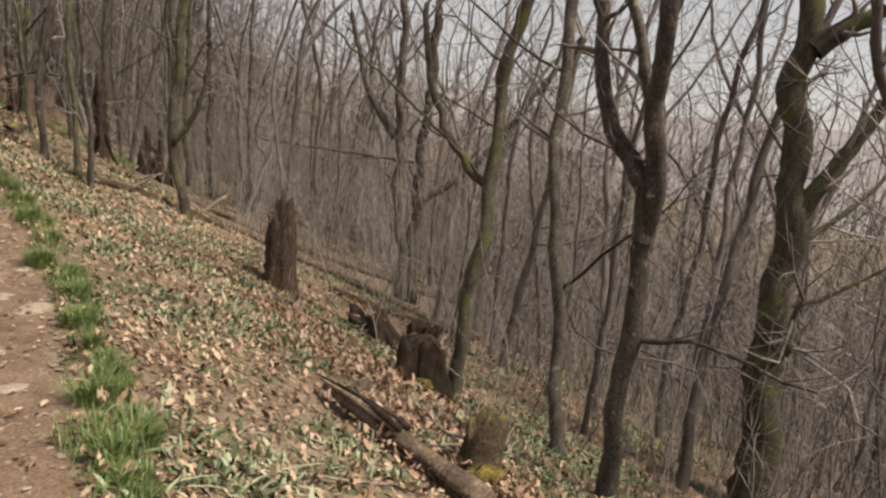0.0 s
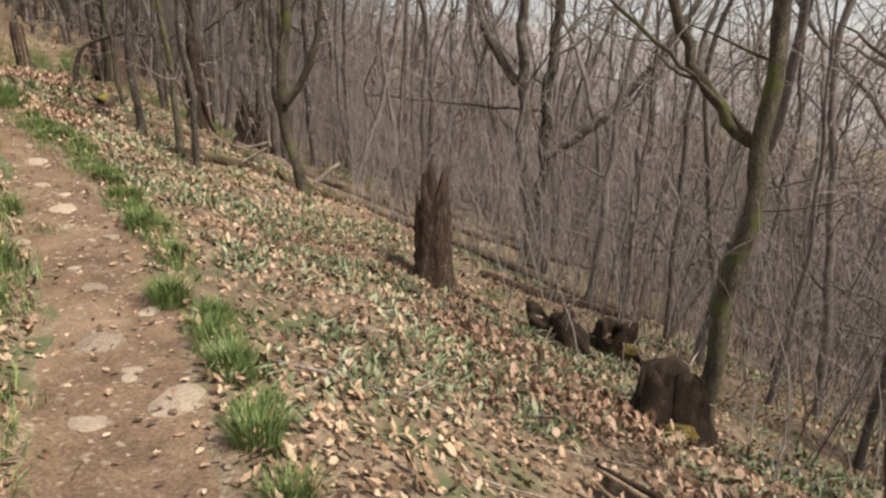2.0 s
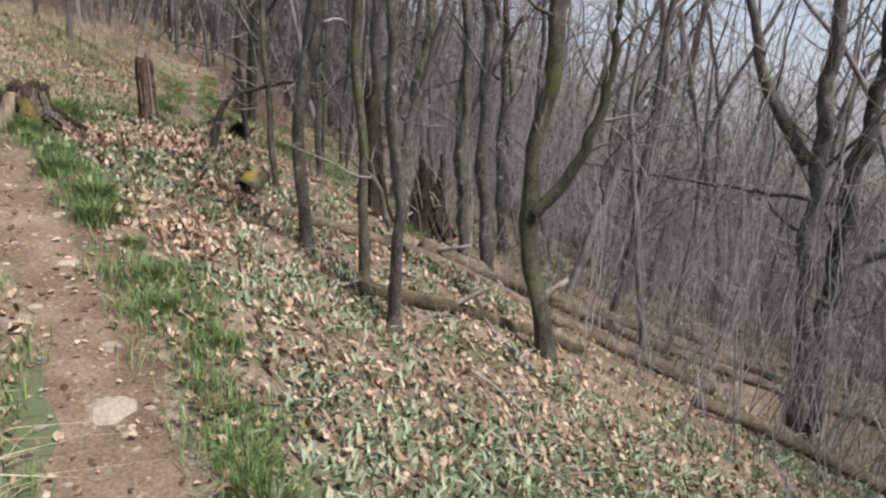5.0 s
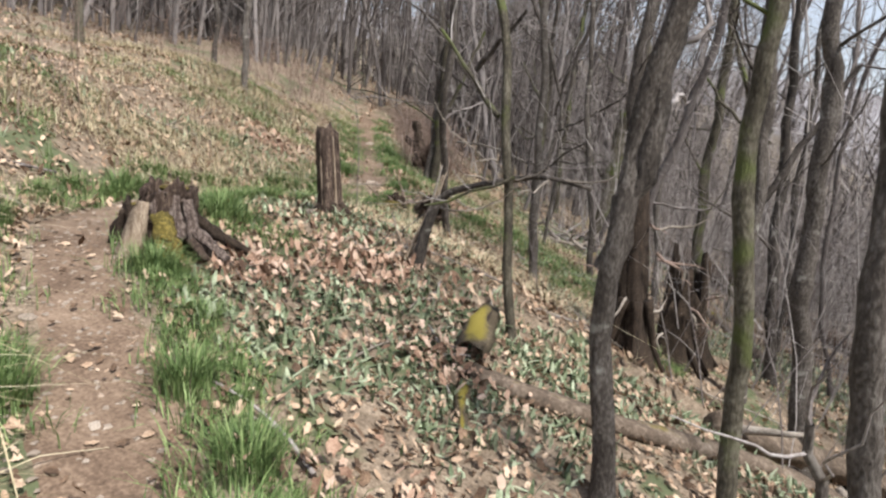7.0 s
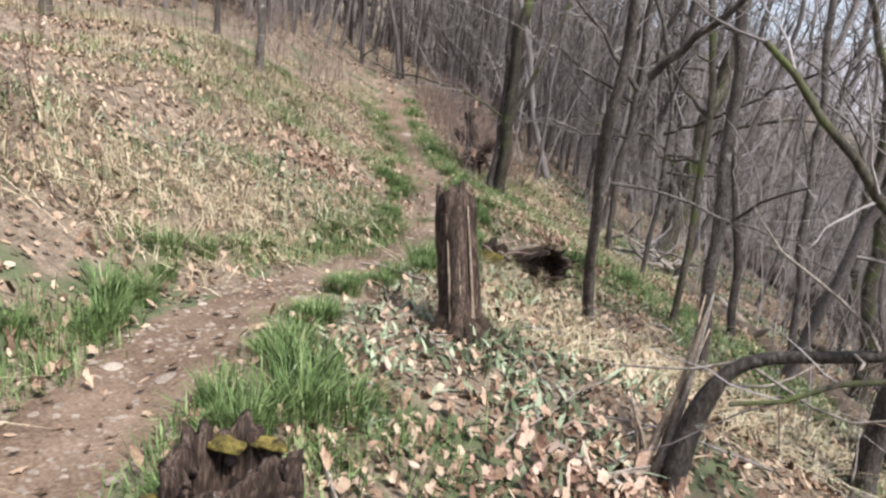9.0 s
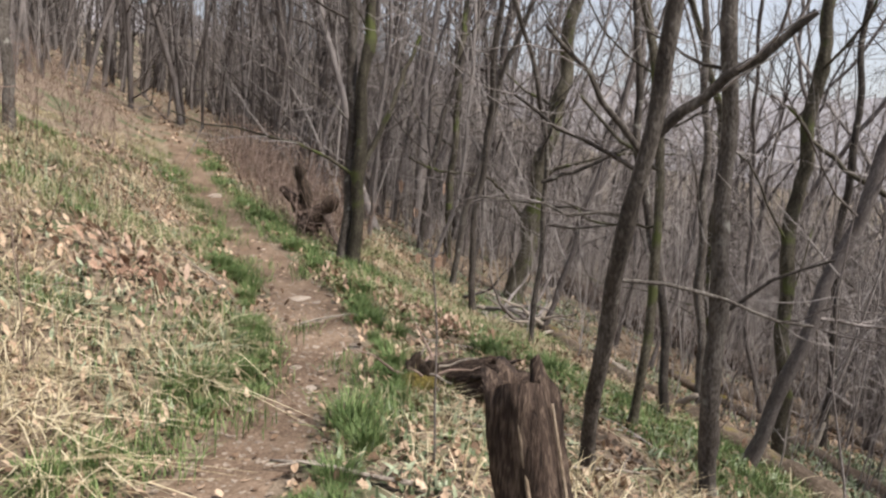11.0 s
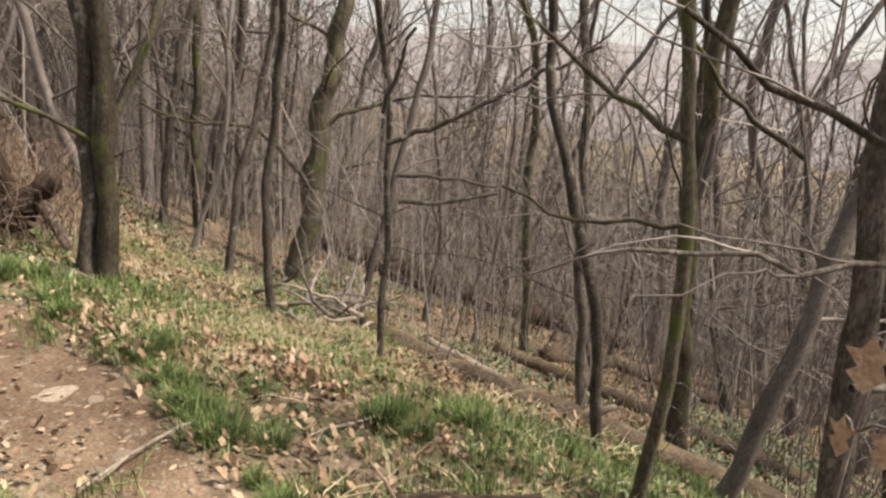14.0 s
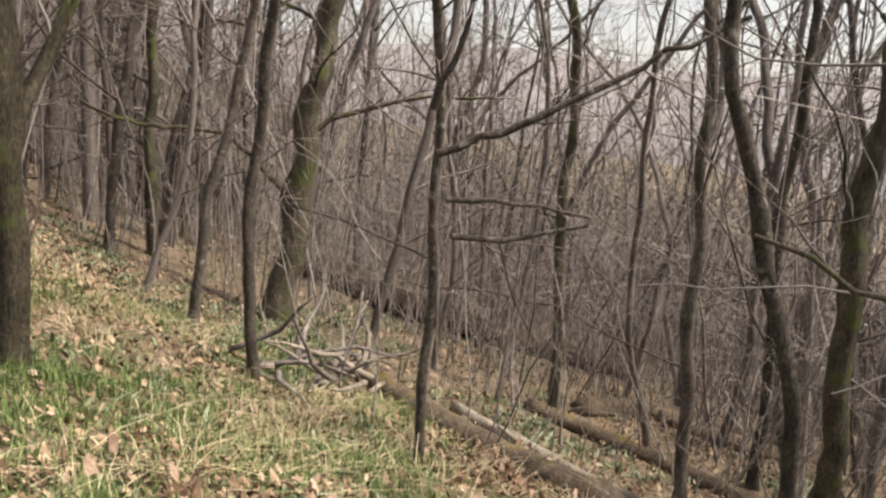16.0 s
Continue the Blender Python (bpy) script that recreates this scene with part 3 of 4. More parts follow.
def brush(name, count, seed, area, keep, tall, mat, label, thick=.006):
    g = np.random.default_rng(seed)
    sh = Shape()
    made = 0
    while made < count:
        x, y = g.uniform(area[0], area[1]), g.uniform(area[2], area[3])
        if not keep(x, y, g):
            continue
        made += 1
        h = g.uniform(*tall)
        line = crooked((x, y, float(ground_z(x, y)) - .04), (g.normal() * .2, g.normal() * .2, 1), h, g, 5, .12, .05)
        r = thick * g.uniform(.6, 1.5)
        sh.tube(line, np.linspace(r, r * .35, 6), 3, cap=False)
        for _ in range(4):
            i = g.integers(1, 6)
            b = crooked(line[i], (g.normal(), g.normal(), g.uniform(.1, 1)), h * g.uniform(.12, .35), g, 3, .2)
            sh.tube(b, np.linspace(r * .55, .0018, 4), 3, cap=False)
    ob = new(name, sh.mesh(name, mat))
    return tagged(ob, label, "undergrowth", kind="stuff")


def thicket(name, count, seed, area, keep, tall, thick, label, twigs=5):
    """Many thin bare whips with side twigs."""
    g = np.random.default_rng(seed)
    px, py = np.zeros(0), np.zeros(0)
    while len(px) < count:
        x, y = g.uniform(area[0], area[1], 20000), g.uniform(area[2], area[3], 20000)
        ok = g.random(20000) < keep(x, y)
        px, py = np.r_[px, x[ok]], np.r_[py, y[ok]]
    px, py = px[:count], py[:count]

    def lines(start, way, length, steps, bend):
        pts = [start]
        for _ in range(steps):
            way = way + g.normal(size=way.shape) * bend + np.array([0, 0, .05])
            way = way / np.linalg.norm(way, axis=1)[:, None]
            pts.append(pts[-1] + way * (length / steps)[:, None])
        return np.stack(pts, 1), way

    def tubes(line, radius, taper):
        n, k = line.shape[:2]
        r = radius[:, None] * np.linspace(1, taper, k)[None]
        a = np.arange(3) * 2.0944
        side = np.stack([np.cos(a), np.sin(a), .35 * np.sin(a + 1)], 1)
        v = line[:, :, None] + r[:, :, None, None] * side[None, None]
        b = (np.arange(n) * k * 3)[:, None, None] + (np.arange(k - 1) * 3)[None, :, None]
        j, jj = np.arange(3)[None, None], np.array([1, 2, 0])[None, None]
        f = np.stack([b + j, b + jj, b + jj + 3, b + j + 3], -1).reshape(-1, 4)
        return v.reshape(-1, 3), f

    height = g.uniform(tall[0], tall[1], count) * g.uniform(.6, 1, count)
    r = g.uniform(*thick, count)
    way = np.column_stack([g.normal(size=count) * .2 + .05, g.normal(size=count) * .2, np.ones(count)])
    main, _ = lines(np.column_stack([px, py, terrain(px, py) - .06]), way, height, 5, .11)
    v, f = tubes(main, r, .3)
    vs, fs, total = [v], [f], len(v)
    for _ in range(twigs):
        at = g.integers(1, 5, count)
        k = g.random(count)[:, None]
        start = main[np.arange(count), at] * (1 - k) + main[np.arange(count), at + 1] * k
        tw, _ = lines(start, np.column_stack([g.normal(size=(count, 2)), g.uniform(.1, 1.3, count)]), height * g.uniform(.12, .5, count), 3, .34)
        v, f = tubes(tw, r * g.uniform(.3, .55, count), .35)
        vs.append(v), fs.append(f + total)
        total += len(v)
    v, f = np.concatenate(vs), np.concatenate(fs)
    me = bpy.data.meshes.new(name)
    me.vertices.add(len(v))
    me.vertices.foreach_set("co", v.ravel())
    me.loops.add(f.size)
    me.loops.foreach_set("vertex_index", f.ravel().astype(np.int32))
    me.polygons.add(len(f))
    me.polygons.foreach_set("loop_start", np.arange(len(f), dtype=np.int32) * 4)
    me.update(calc_edges=True)
    me.validate()
    me.materials.append(twig_wood)
    return tagged(new(name, me), label, "undergrowth", kind="stuff")


def below_path(x, y):
    d = along(x, y)[0]
    return np.clip((d - np.where(y > 12.5, 3.0, 3.6)) / 2.5, 0, 1) * np.where(d > 13, .45, 1)


def deep_wood(x, y):
    d = along(x, y)[0]
    right = np.clip((d - 6.5) / 5, 0, 1) * np.where(d > 26, .5, 1)
    ahead = 1.0 * ((y > 24.5) & (np.abs(d) > 2.0)) + .8 * ((d < -6) & (y > 19))
    return np.clip(np.maximum(right, ahead), 0, 1)


thicket("undergrowth", 5200, 21, (-13, 16, -2, 40), below_path, (.9, 4.2), (.004, .011), "thin bare saplings and whips between the trees", 7)
thicket("whip_wood", 5400, 25, (-34, 30, -4, 58), deep_wood, (4, 10.5), (.01, .026), "dense leafless young wood filling the slope", 9)
brush("dry_weed_stems", 420, 22, (-18, -5, 7, 26), lambda x, y, g: -6 < float(along(x, y)[0]) < -.9, (.3, 1.1), brush_stem, "thin dry weed stems standing on the grassy bank", .004)
brush("reddish_brush", 700, 23, (-15.8, -11, 19.4, 27), lambda x, y, g: .75 < float(along(x, y)[0]) < 2.3, (.3, 1.15), brush_stem, "tangle of reddish leafless brush beside the path", .006)
brush("far_reddish_brush", 260, 24, (-20, -13, 20, 28), lambda x, y, g: -4 < float(along(x, y)[0]) < -1.2, (.3, .9), brush_stem, "low reddish brush under the trees uphill", .006)


# ---- leaves, grass and herbs on the ground ----
def patchy(x, y, s, o):
    return np.sin(x * s + o) * np.sin(y * s * 1.13 - o * 2) + .6 * np.sin(x * s * 2.3 - y * s * 1.7 + o * 3) + .3 * np.sin(x * s * 5.1 + y * s * 4.3 + o)


LEAF = np.array([(0, -.5), (.3, -.3), (.15, -.12), (.37, .08), (.14, .18), (0, .5), (-.13, .2), (-.35, .1), (-.16, -.1), (-.28, -.32)])
OVAL = np.array([(0, -.5), (.17, -.34), (.27, -.12), (.27, .08), (.16, .28), (0, .5), (-.16, .27), (-.27, .09), (-.26, -.12), (-.16, -.35)])


def scatter_leaves(name, count, seed, area, weight, size, mat, label, lift=(.004, .05), tilt=.55):
    """Lobed, curled dry leaves, each folded along its rib."""
    g = np.random.default_rng(seed)
    px, py = np.zeros(0), np.zeros(0)
    while len(px) < count:
        x, y = g.uniform(area[0], area[1], 40000), g.uniform(area[2], area[3], 40000)
        ok = g.random(40000) < weight(x, y)
        px, py = np.r_[px, x[ok]], np.r_[py, y[ok]]
    px, py = px[:count], py[:count]
    n = count
    pz = ground_z(px, py)
    gx, gy = (ground_z(px + .05, py) - pz) / .05, (ground_z(px, py + .05) - pz) / .05
    turn, s = g.uniform(0, 6.283, n), g.uniform(size[0], size[1], n)
    curl, ta, tb = g.uniform(-.8, 1.7, n), g.normal(size=n) * tilt, g.normal(size=n) * tilt
    wide = g.uniform(.75, 1.25, n)
    lobe = g.uniform(0, .8, n)[:, None]
    lx = (LEAF[None, :, 0] * lobe + OVAL[None, :, 0] * (1 - lobe)) * wide[:, None]
    ly = LEAF[None, :, 1] * lobe + OVAL[None, :, 1] * (1 - lobe)
    lz = curl[:, None] * (np.abs(lx) * .9 + ly ** 2 * .7)
    X = (lx * np.cos(turn)[:, None] - ly * np.sin(turn)[:, None]) * s[:, None]
    Y = (lx * np.sin(turn)[:, None] + ly * np.cos(turn)[:, None]) * s[:, None]
    Z = lz * s[:, None] + X * (gx + ta)[:, None] + Y * (gy + tb)[:, None]
    Z = Z - np.minimum(Z - X * gx[:, None] - Y * gy[:, None], 0).min(1)[:, None] * .85
    v = np.stack([X + px[:, None], Y + py[:, None], Z + (pz + g.uniform(*lift, n))[:, None]], -1).reshape(-1, 3)
    b = np.arange(n) * 10
    right = np.stack([b + i for i in (0, 1, 2, 3, 4, 5)], 1)
    left = np.stack([b + i for i in (5, 6, 7, 8, 9, 0)], 1)
    me = bpy.data.meshes.new(name)
    me.from_pydata(v.tolist(), [], np.concatenate([right, left]).tolist())
    me.materials.append(mat)
    return tagged(new(name, me), label, "leaves", kind="stuff")


def near_walk(d, lo, hi):
    return (d > lo) & (d < hi)


def litter_weight(x, y):
    d = along(x, y)[0]
    w = np.clip(.8 - .3 * patchy(x, y, .9, 1), .5, 1)
    w = w * np.where((d < .27) & (d > -.27 - .15 * np.clip((7.8 - y) / 1.5, 0, 1)), .03, 1) * np.where(d > 4, .5, 1) * np.where(d < -.6, .8, 1) * np.where((d > .7) & (d < 5) & (y < 13), 1.15, 1) * near_walk(d, -5, 9)
    return w * np.where((d > .4) & (y > 13.3) & (y < 22), 1.25, 1)


def far_litter(x, y):
    d = along(x, y)[0]
    return .9 * near_walk(d, -13, 16) * ((d > 8.5) | (d < -5) | (y > 25))


scatter_leaves("leaf_litter", 112000, 31, (-15, 5, -1, 25), litter_weight, (.022, .062), dry_leaf, "dry tan and brown fallen leaves covering the slope", (.002, .035), .6)
scatter_leaves("far_leaf_litter", 20000, 32, (-27, 12, 3, 44), far_litter, (.05, .1), dry_leaf, "dry tan fallen leaves further down the slope")


def heap_weight(x, y):
    w = np.zeros_like(x)
    for hx, hy, s in ((-8.25, 10.75, .27), (-6.95, 11.0, .25), (.1, 4.4, .5), (-.6, 5.6, .6), (-1.3, 6.6, .5), (.3, 3.4, .5), (-11.4, 15.2, .3), (-7.9, 19.2, .55), (-7.0, 17.9, .5), (-7.9, 11.6, .4), (-6.4, 9.4, .3), (-10.6, 17.2, .3), (-9.6, 17.6, .4)):
        w = np.maximum(w, np.exp(-((x - hx) ** 2 + (y - hy) ** 2) / s ** 2))
    return w * (np.abs(along(x, y)[0]) > .4)


scatter_leaves("leaf_drift", 6500, 33, (-13, 2, 3, 21), heap_weight, (.03, .066), pink_leaf, "drifts of pinkish-tan fallen leaves", (.01, .09), .8)


def blades(name, count, seed, area, weight, tall, wide, mat, label, clump=0, flop=.5, broad=False):
    """Bent blades; clump: blades to a tuft."""
    g = np.random.default_rng(seed)
    px, py = np.zeros(0), np.zeros(0)
    tufts = count // max(clump, 1)
    while len(px) < tufts:
        x, y = g.uniform(area[0], area[1], 30000), g.uniform(area[2], area[3], 30000)
        ok = g.random(30000) < weight(x, y)
        px, py = np.r_[px, x[ok]], np.r_[py, y[ok]]
    px, py, scale = px[:tufts], py[:tufts], g.uniform(.6, 1.2, tufts)
    if clump:
        px, py, scale = np.repeat(px, clump), np.repeat(py, clump), np.repeat(scale, clump)
        px, py = px + g.normal(size=len(px)) * .055, py + g.normal(size=len(py)) * .055
    n = len(px)
    pz = ground_z(px, py) - .01
    a = g.uniform(0, 6.283, n)
    h, w = g.uniform(*tall, n) * scale, g.uniform(*wide, n)
    lean = np.abs(g.normal(size=n)) * flop
    cx, cy = np.cos(a), np.sin(a)
    v = []
    for u, ww in ((0, .3), (.4, 1), (.75, .7), (1, 0)) if broad else ((0, .7), (.5, 1), (1, 0)):
        out = lean * h * u ** 1.7
        up = h * u * (1 - .35 * lean * u)
        bx, by, bz = px + cx * out, py + cy * out, pz + up
        if ww:
            v += [np.stack([bx - cy * w * ww / 2, by + cx * w * ww / 2, bz], 1), np.stack([bx + cy * w * ww / 2, by - cx * w * ww / 2, bz], 1)]
        else:
            v += [np.stack([bx, by, bz], 1)]
    v = np.stack(v, 1).reshape(-1, 3)
    k = 7 if broad else 5
    b = np.arange(n) * k
    me = bpy.data.meshes.new(name)
    quads = [np.stack([b + i, b + i + 1, b + i + 3, b + i + 2], 1) for i in range(0, k - 3, 2)]
    me.from_pydata(v.tolist(), [], np.concatenate(quads).tolist() + np.stack([b + k - 3, b + k - 2, b + k - 1], 1).tolist())
    me.materials.append(mat)
    return tagged(new(name, me), label, "grass" if mat is not herb_green else "herbs", kind="stuff")


def verge(x, y):
    d = along(x, y)[0]
    late = np.clip((y - 13.5) / 1.5, 0, 1)
    mid = np.clip(1 - np.abs(y - 8.8) / 2.6, 0, 1)
    edge = np.exp(-((d - .43) / (.1 + .06 * late + .1 * mid)) ** 2) * np.clip(.3 + .5 * late + .55 * mid + patchy(x, y, 1.7, 2), 0, 1)
    left = np.exp(-((d + .43 + .17 * np.clip((7.8 - y) / 1.5, 0, 1)) / (.12 + .1 * late)) ** 2) * np.clip(.3 + .2 * late + .5 * mid + patchy(x, y, 1.5, 5), 0, 1) * np.where(y > 2, 1, .2)
    bank = .5 * np.clip(patchy(x, y, 1.2, 4) - .1, 0, 1) * near_walk(d, -4, -.4) * (y > 6)
    wide = .75 * np.clip(.5 * patchy(x, y, 1.4, 6) + .45 * (y > 15.5), 0, 1) * near_walk(d, .5, 4.2) * (y > 14) * (y < 22)
    tuft = np.exp(-((x + 8.75) ** 2 + (y - 11.3) ** 2) / .28 ** 2) + np.exp(-((x + 8.4) ** 2 + (y - 10.15) ** 2) / .14 ** 2) + np.exp(-((x + 10.1) ** 2 + (y - 11.3) ** 2) / .25 ** 2)
    return np.maximum.reduce([edge, left, bank, wide, tuft])


blades("grass", 96000, 41, (-15.5, 3, -1.5, 25), verge, (.06, .17), (.004, .007), grass_green, "bright green tufts of fresh grass along the path", 22, .7)


def herb_weight(x, y):
    d = along(x, y)[0]
    right = np.clip(.35 + .75 * patchy(x, y, 1.1, 3), 0, 1) * near_walk(d, .4, 4.2) * np.where(y > 13, .3, 1)
    low = .6 * np.clip(.1 + patchy(x, y, .7, 8), 0, 1) * near_walk(d, 3.2, 9)
    left = .4 * np.clip(.1 + patchy(x, y, 1.0, 9), 0, 1) * near_walk(d, -5, -.45) * (y > 5)
    return np.maximum(np.maximum(right, low), left)


blades("spring_herbs", 62000, 42, (-15, 6, -1, 26), herb_weight, (.05, .125), (.013, .03), herb_green, "low soft-green spring herbs among the dry leaves", 7, 1.0, True)


def straw_weight(x, y):
    d = along(x, y)[0]
    bank = .5 * near_walk(d, -6.5, -.45) * (y > 5.5) * np.clip(.5 + patchy(x, y, .8, 7), 0, 1)
    return np.maximum(bank, .26 * near_walk(d, .5, 4) * (y > 12.8) * (y < 23) * np.clip(.45 + patchy(x, y, 1.0, 10), 0, 1))


blades("dry_grass", 62000, 43, (-16, -4, 5, 27), straw_weight, (.08, .24), (.004, .008), straw, "flattened straw-coloured dead grass on the bank", 10, 2.2)


# ---- single grass tufts ----
def tuft_mesh(seed):
    g = np.random.default_rng(seed)
    v, f = [], []
    for _ in range(300):
        a, rr = g.uniform(0, 6.283), .1 * math.sqrt(g.random())
        bx, by = rr * math.cos(a), rr * math.sin(a)
        out = a + g.normal() * .6
        h, w, lean = g.uniform(.06, .2), g.uniform(.0014, .003), g.uniform(.1, 1.0)
        cx, cy, n = math.cos(out), math.sin(out), len(v)
        for u, ww in ((0, .8), (.4, 1), (.75, .7)):
            x, y, z = bx + cx * lean * h * u ** 1.8, by + cy * lean * h * u ** 1.8, h * u * (1 - .3 * lean * u) - .03 * (u == 0)
            v += [(x - cy * w * ww, y + cx * w * ww, z), (x + cy * w * ww, y - cx * w * ww, z)]
        v.append((bx + cx * lean * h, by + cy * lean * h, h * (1 - .3 * lean)))
        f += [(n, n + 1, n + 3, n + 2), (n + 2, n + 3, n + 5, n + 4), (n + 4, n + 5, n + 6)]
    me = bpy.data.meshes.new("grass_tuft")
    me.from_pydata(v, [], f)
    me.materials.append(grass_green)
    return me


TUFTS = [tuft_mesh(k) for k in range(5)]
g = np.random.default_rng(45)
clumps = [(-9.0, 11.35, 1.3), (-8.9, 11.5, 1.2), (-9.12, 11.6, 1.1), (-8.38, 10.16, 1.0), (-8.3, 10.24, .8), (-10.25, 11.6, 1.2), (-10.4, 11.75, 1.1), (-10.15, 11.45, .9), (-9.45, 12.15, 1.0), (-10.72, 12.47, 1.0),
          (-3.97, 6.08, 1.0), (-3.23, 4.84, 1.1), (-3.3, 4.95, .9), (-4.75, 7.22, .9), (-5.49, 8.24, .8), (-4.4, 5.05, 1.1), (-5.0, 6.05, 1.1), (-7.48, 9.46, 1.1), (-6.8, 9.0, 1.2), (-7.0, 9.25, 1.1), (-9.33, 11.76, 1.0),
          (-9.75, 14.12, 1.2), (-9.65, 13.95, 1.0), (-10.42, 17.04, .9), (-11.1, 18.4, .9), (-12.19, 19.85, 1.0), (-10.0, 16.15, .9), (-11.19, 16.67, 1.0), (-11.3, 16.8, 1.0), (-11.5, 16.7, .9), (-10.53, 14.8, .9), (-10.5, 15.1, .8),
          (-10.38, 17.2, 1.1), (-10.3, 17.35, 1.1), (-10.8, 17.55, .9), (-9.12, 16.77, 1.1), (-9.0, 16.85, 1.0), (-8.95, 16.6, .9), (-8.5, 16.87, 1.1), (-8.6, 17.0, .9), (-11.25, 18.2, .9), (-9.8, 16.14, .8),
          (-1.73, 2.28, 1.0), (-2.32, 3.44, .9), (-4.06, 6.24, .9), (-1.4, 1.95, 1.0), (-7.9, 9.0, 1.1), (-8.1, 9.1, 1.0)]
for k in range(150):
    i = g.uniform(4, 20.5)
    j = int(i)
    q = TRAIL[j] + (TRAIL[j + 1] - TRAIL[j]) * (i - j)
    dx, dy = TRAIL[j + 1][:2] - TRAIL[j][:2]
    l = math.hypot(dx, dy)
    w = g.uniform(.37, .52) if g.random() < .66 or i < 6 else -g.uniform(.4, .6) - .17 * (q[1] < 7.5)
    clumps.append((q[0] + dy / l * w, q[1] - dx / l * w, g.uniform(.45, .95)))
for x, y, size in clumps:
    ob = new("grass_tuft", TUFTS[int(g.integers(0, 5))])
    ob.location, ob.rotation_euler = (x, y, z_at(x, y)), (0, 0, g.uniform(0, 6.28))
    ob.scale = (size, size, size * g.uniform(.8, 1.1))
    tagged(ob, "thick tuft of fresh green grass at the path edge", "grass", "grass tufts along the path")


# ---- stones on the trail ----
def stone_mesh(seed):
    g = np.random.default_rng(seed)
    bm = bmesh.new()
    bmesh.ops.create_icosphere(bm, subdivisions=2, radius=1)
    ax = Vector(g.normal(size=3))
    for v in bm.verts:
        v.co *= 1 + .25 * noise.noise(v.co * 1.3 + ax * 5) + .1 * noise.noise(v.co * 3.1 + ax)
        v.co.z = max(v.co.z * .45, -.25)
    me = bpy.data.meshes.new("stone")
    bm.to_mesh(me)
    bm.free()
    me.materials.append(stone)
    return me


STONES = [stone_mesh(k) for k in range(7)]
g = np.random.default_rng(51)
placed = [(-3.35, 4.25, .11), (-5.61, 7.48, .12), (-4.75, 6.35, .13), (-2.75, 3.75, .12), (-3.05, 4.0, .06), (-3.3, 4.75, .07), (-3.75, 5.0, .08), (-4.1, 5.9, .07), (-4.5, 6.0, .06), (-4.9, 6.75, .05), (-5.2, 6.9, .08), (-3.0, 3.5, .09), (-5.9, 7.9, .06), (-6.6, 8.5, .07), (-2.2, 2.4, .09), (-2.55, 2.9, .06), (-10.75, 16.7, .1), (-10.5, 15.95, .06), (-13.3, 21.1, .13)]
while len(placed) < 190:
    i = g.uniform(3, 21)
    k = int(i)
    p = TRAIL[k] + (TRAIL[k + 1] - TRAIL[k]) * (i - k)
    w = g.normal() * .2
    dx, dy = TRAIL[k + 1][:2] - TRAIL[k][:2]
    l = math.hypot(dx, dy)
    placed.append((p[0] + dy / l * w, p[1] - dx / l * w, float(g.choice([.012, .018, .025, .035, .05], p=[.22, .28, .24, .17, .09]))))
for x, y, s in placed:
    ob = new("stone", STONES[int(g.integers(0, 7))])
    ob.location = (x, y, z_at(x, y) - .035 * max(0, 1 - abs(float(along(x, y)[0])) / .4) + .004 - s * .1)
    ob.rotation_euler = (g.normal() * .1, g.normal() * .1, g.uniform(0, 6.28))
    ob.scale = (s * g.uniform(.9, 1.5), s, s * g.uniform(.7, 1.1))
    tagged(ob, "flat pale brown stone embedded in the dirt path", "stone", "stones on the path")


# ---- stumps, snags and logs ----
def bark_shell(shape, base, r, height, rng, sides=22, rows=9, jag=.15, flare=.4, lean=(0, 0), hollow=.75):
    """A broken, hollow trunk with a ragged rim and flared roots."""
    ang = np.arange(sides) * 2 * np.pi / sides
    rim = height * (1 + jag * (np.sin(ang * 2 + rng.uniform(0, 6)) + .6 * np.sin(ang * 5 + rng.uniform(0, 6)) + .7 * rng.normal(size=sides)))
    flute = 1 + .12 * np.sin(ang * 4 + rng.uniform(0, 6)) + .07 * np.sin(ang * 9 + 1) + .07 * rng.normal(size=sides)
    def ring(u, inner):
        rr = r * flute * (1 + flare * math.exp(-u * height / (.9 * r)) * (1 + .5 * np.sin(ang * 5 + 1))) * (hollow if inner else 1) * (1 + .03 * rng.normal(size=sides))
        z = rim * u
        return np.column_stack([base[0] + rr * np.cos(ang) + lean[0] * z, base[1] + rr * np.sin(ang) + lean[1] * z, base[2] + z])
    low = ring(0, False)
    low[:, 2] -= .25
    rings = [low] + [ring(u, False) for u in np.linspace(0, 1, rows)] + [ring(u, True) for u in (.97, .7, .35)]
    k = len(rings)
    f = [(i * sides + j, i * sides + (j + 1) % sides, (i + 1) * sides + (j + 1) % sides, (i + 1) * sides + j) for i in range(k - 1) for j in range(sides)]
    f.append(tuple((k - 1) * sides + j for j in range(sides)))
    shape.add(np.concatenate(rings), f)


def cushion(shape, centre, size, rng, flat=.5):
    """A lumpy pad of moss."""
    bm = bmesh.new()
    bmesh.ops.create_icosphere(bm, subdivisions=3, radius=1)
    o = Vector(rng.normal(size=3)) * 7
    v = []
    for b in bm.verts:
        q = b.co * (1 + .3 * noise.noise(b.co * 1.7 + o) + .14 * noise.noise(b.co * 5 + o))
        v.append((centre[0] + q.x * size[0], centre[1] + q.y * size[1], centre[2] + q.z * size[2] * flat))
    b_faces = [tuple(x.index for x in p.verts) for p in bm.faces]
    bm.free()
    shape.add(v, b_faces)


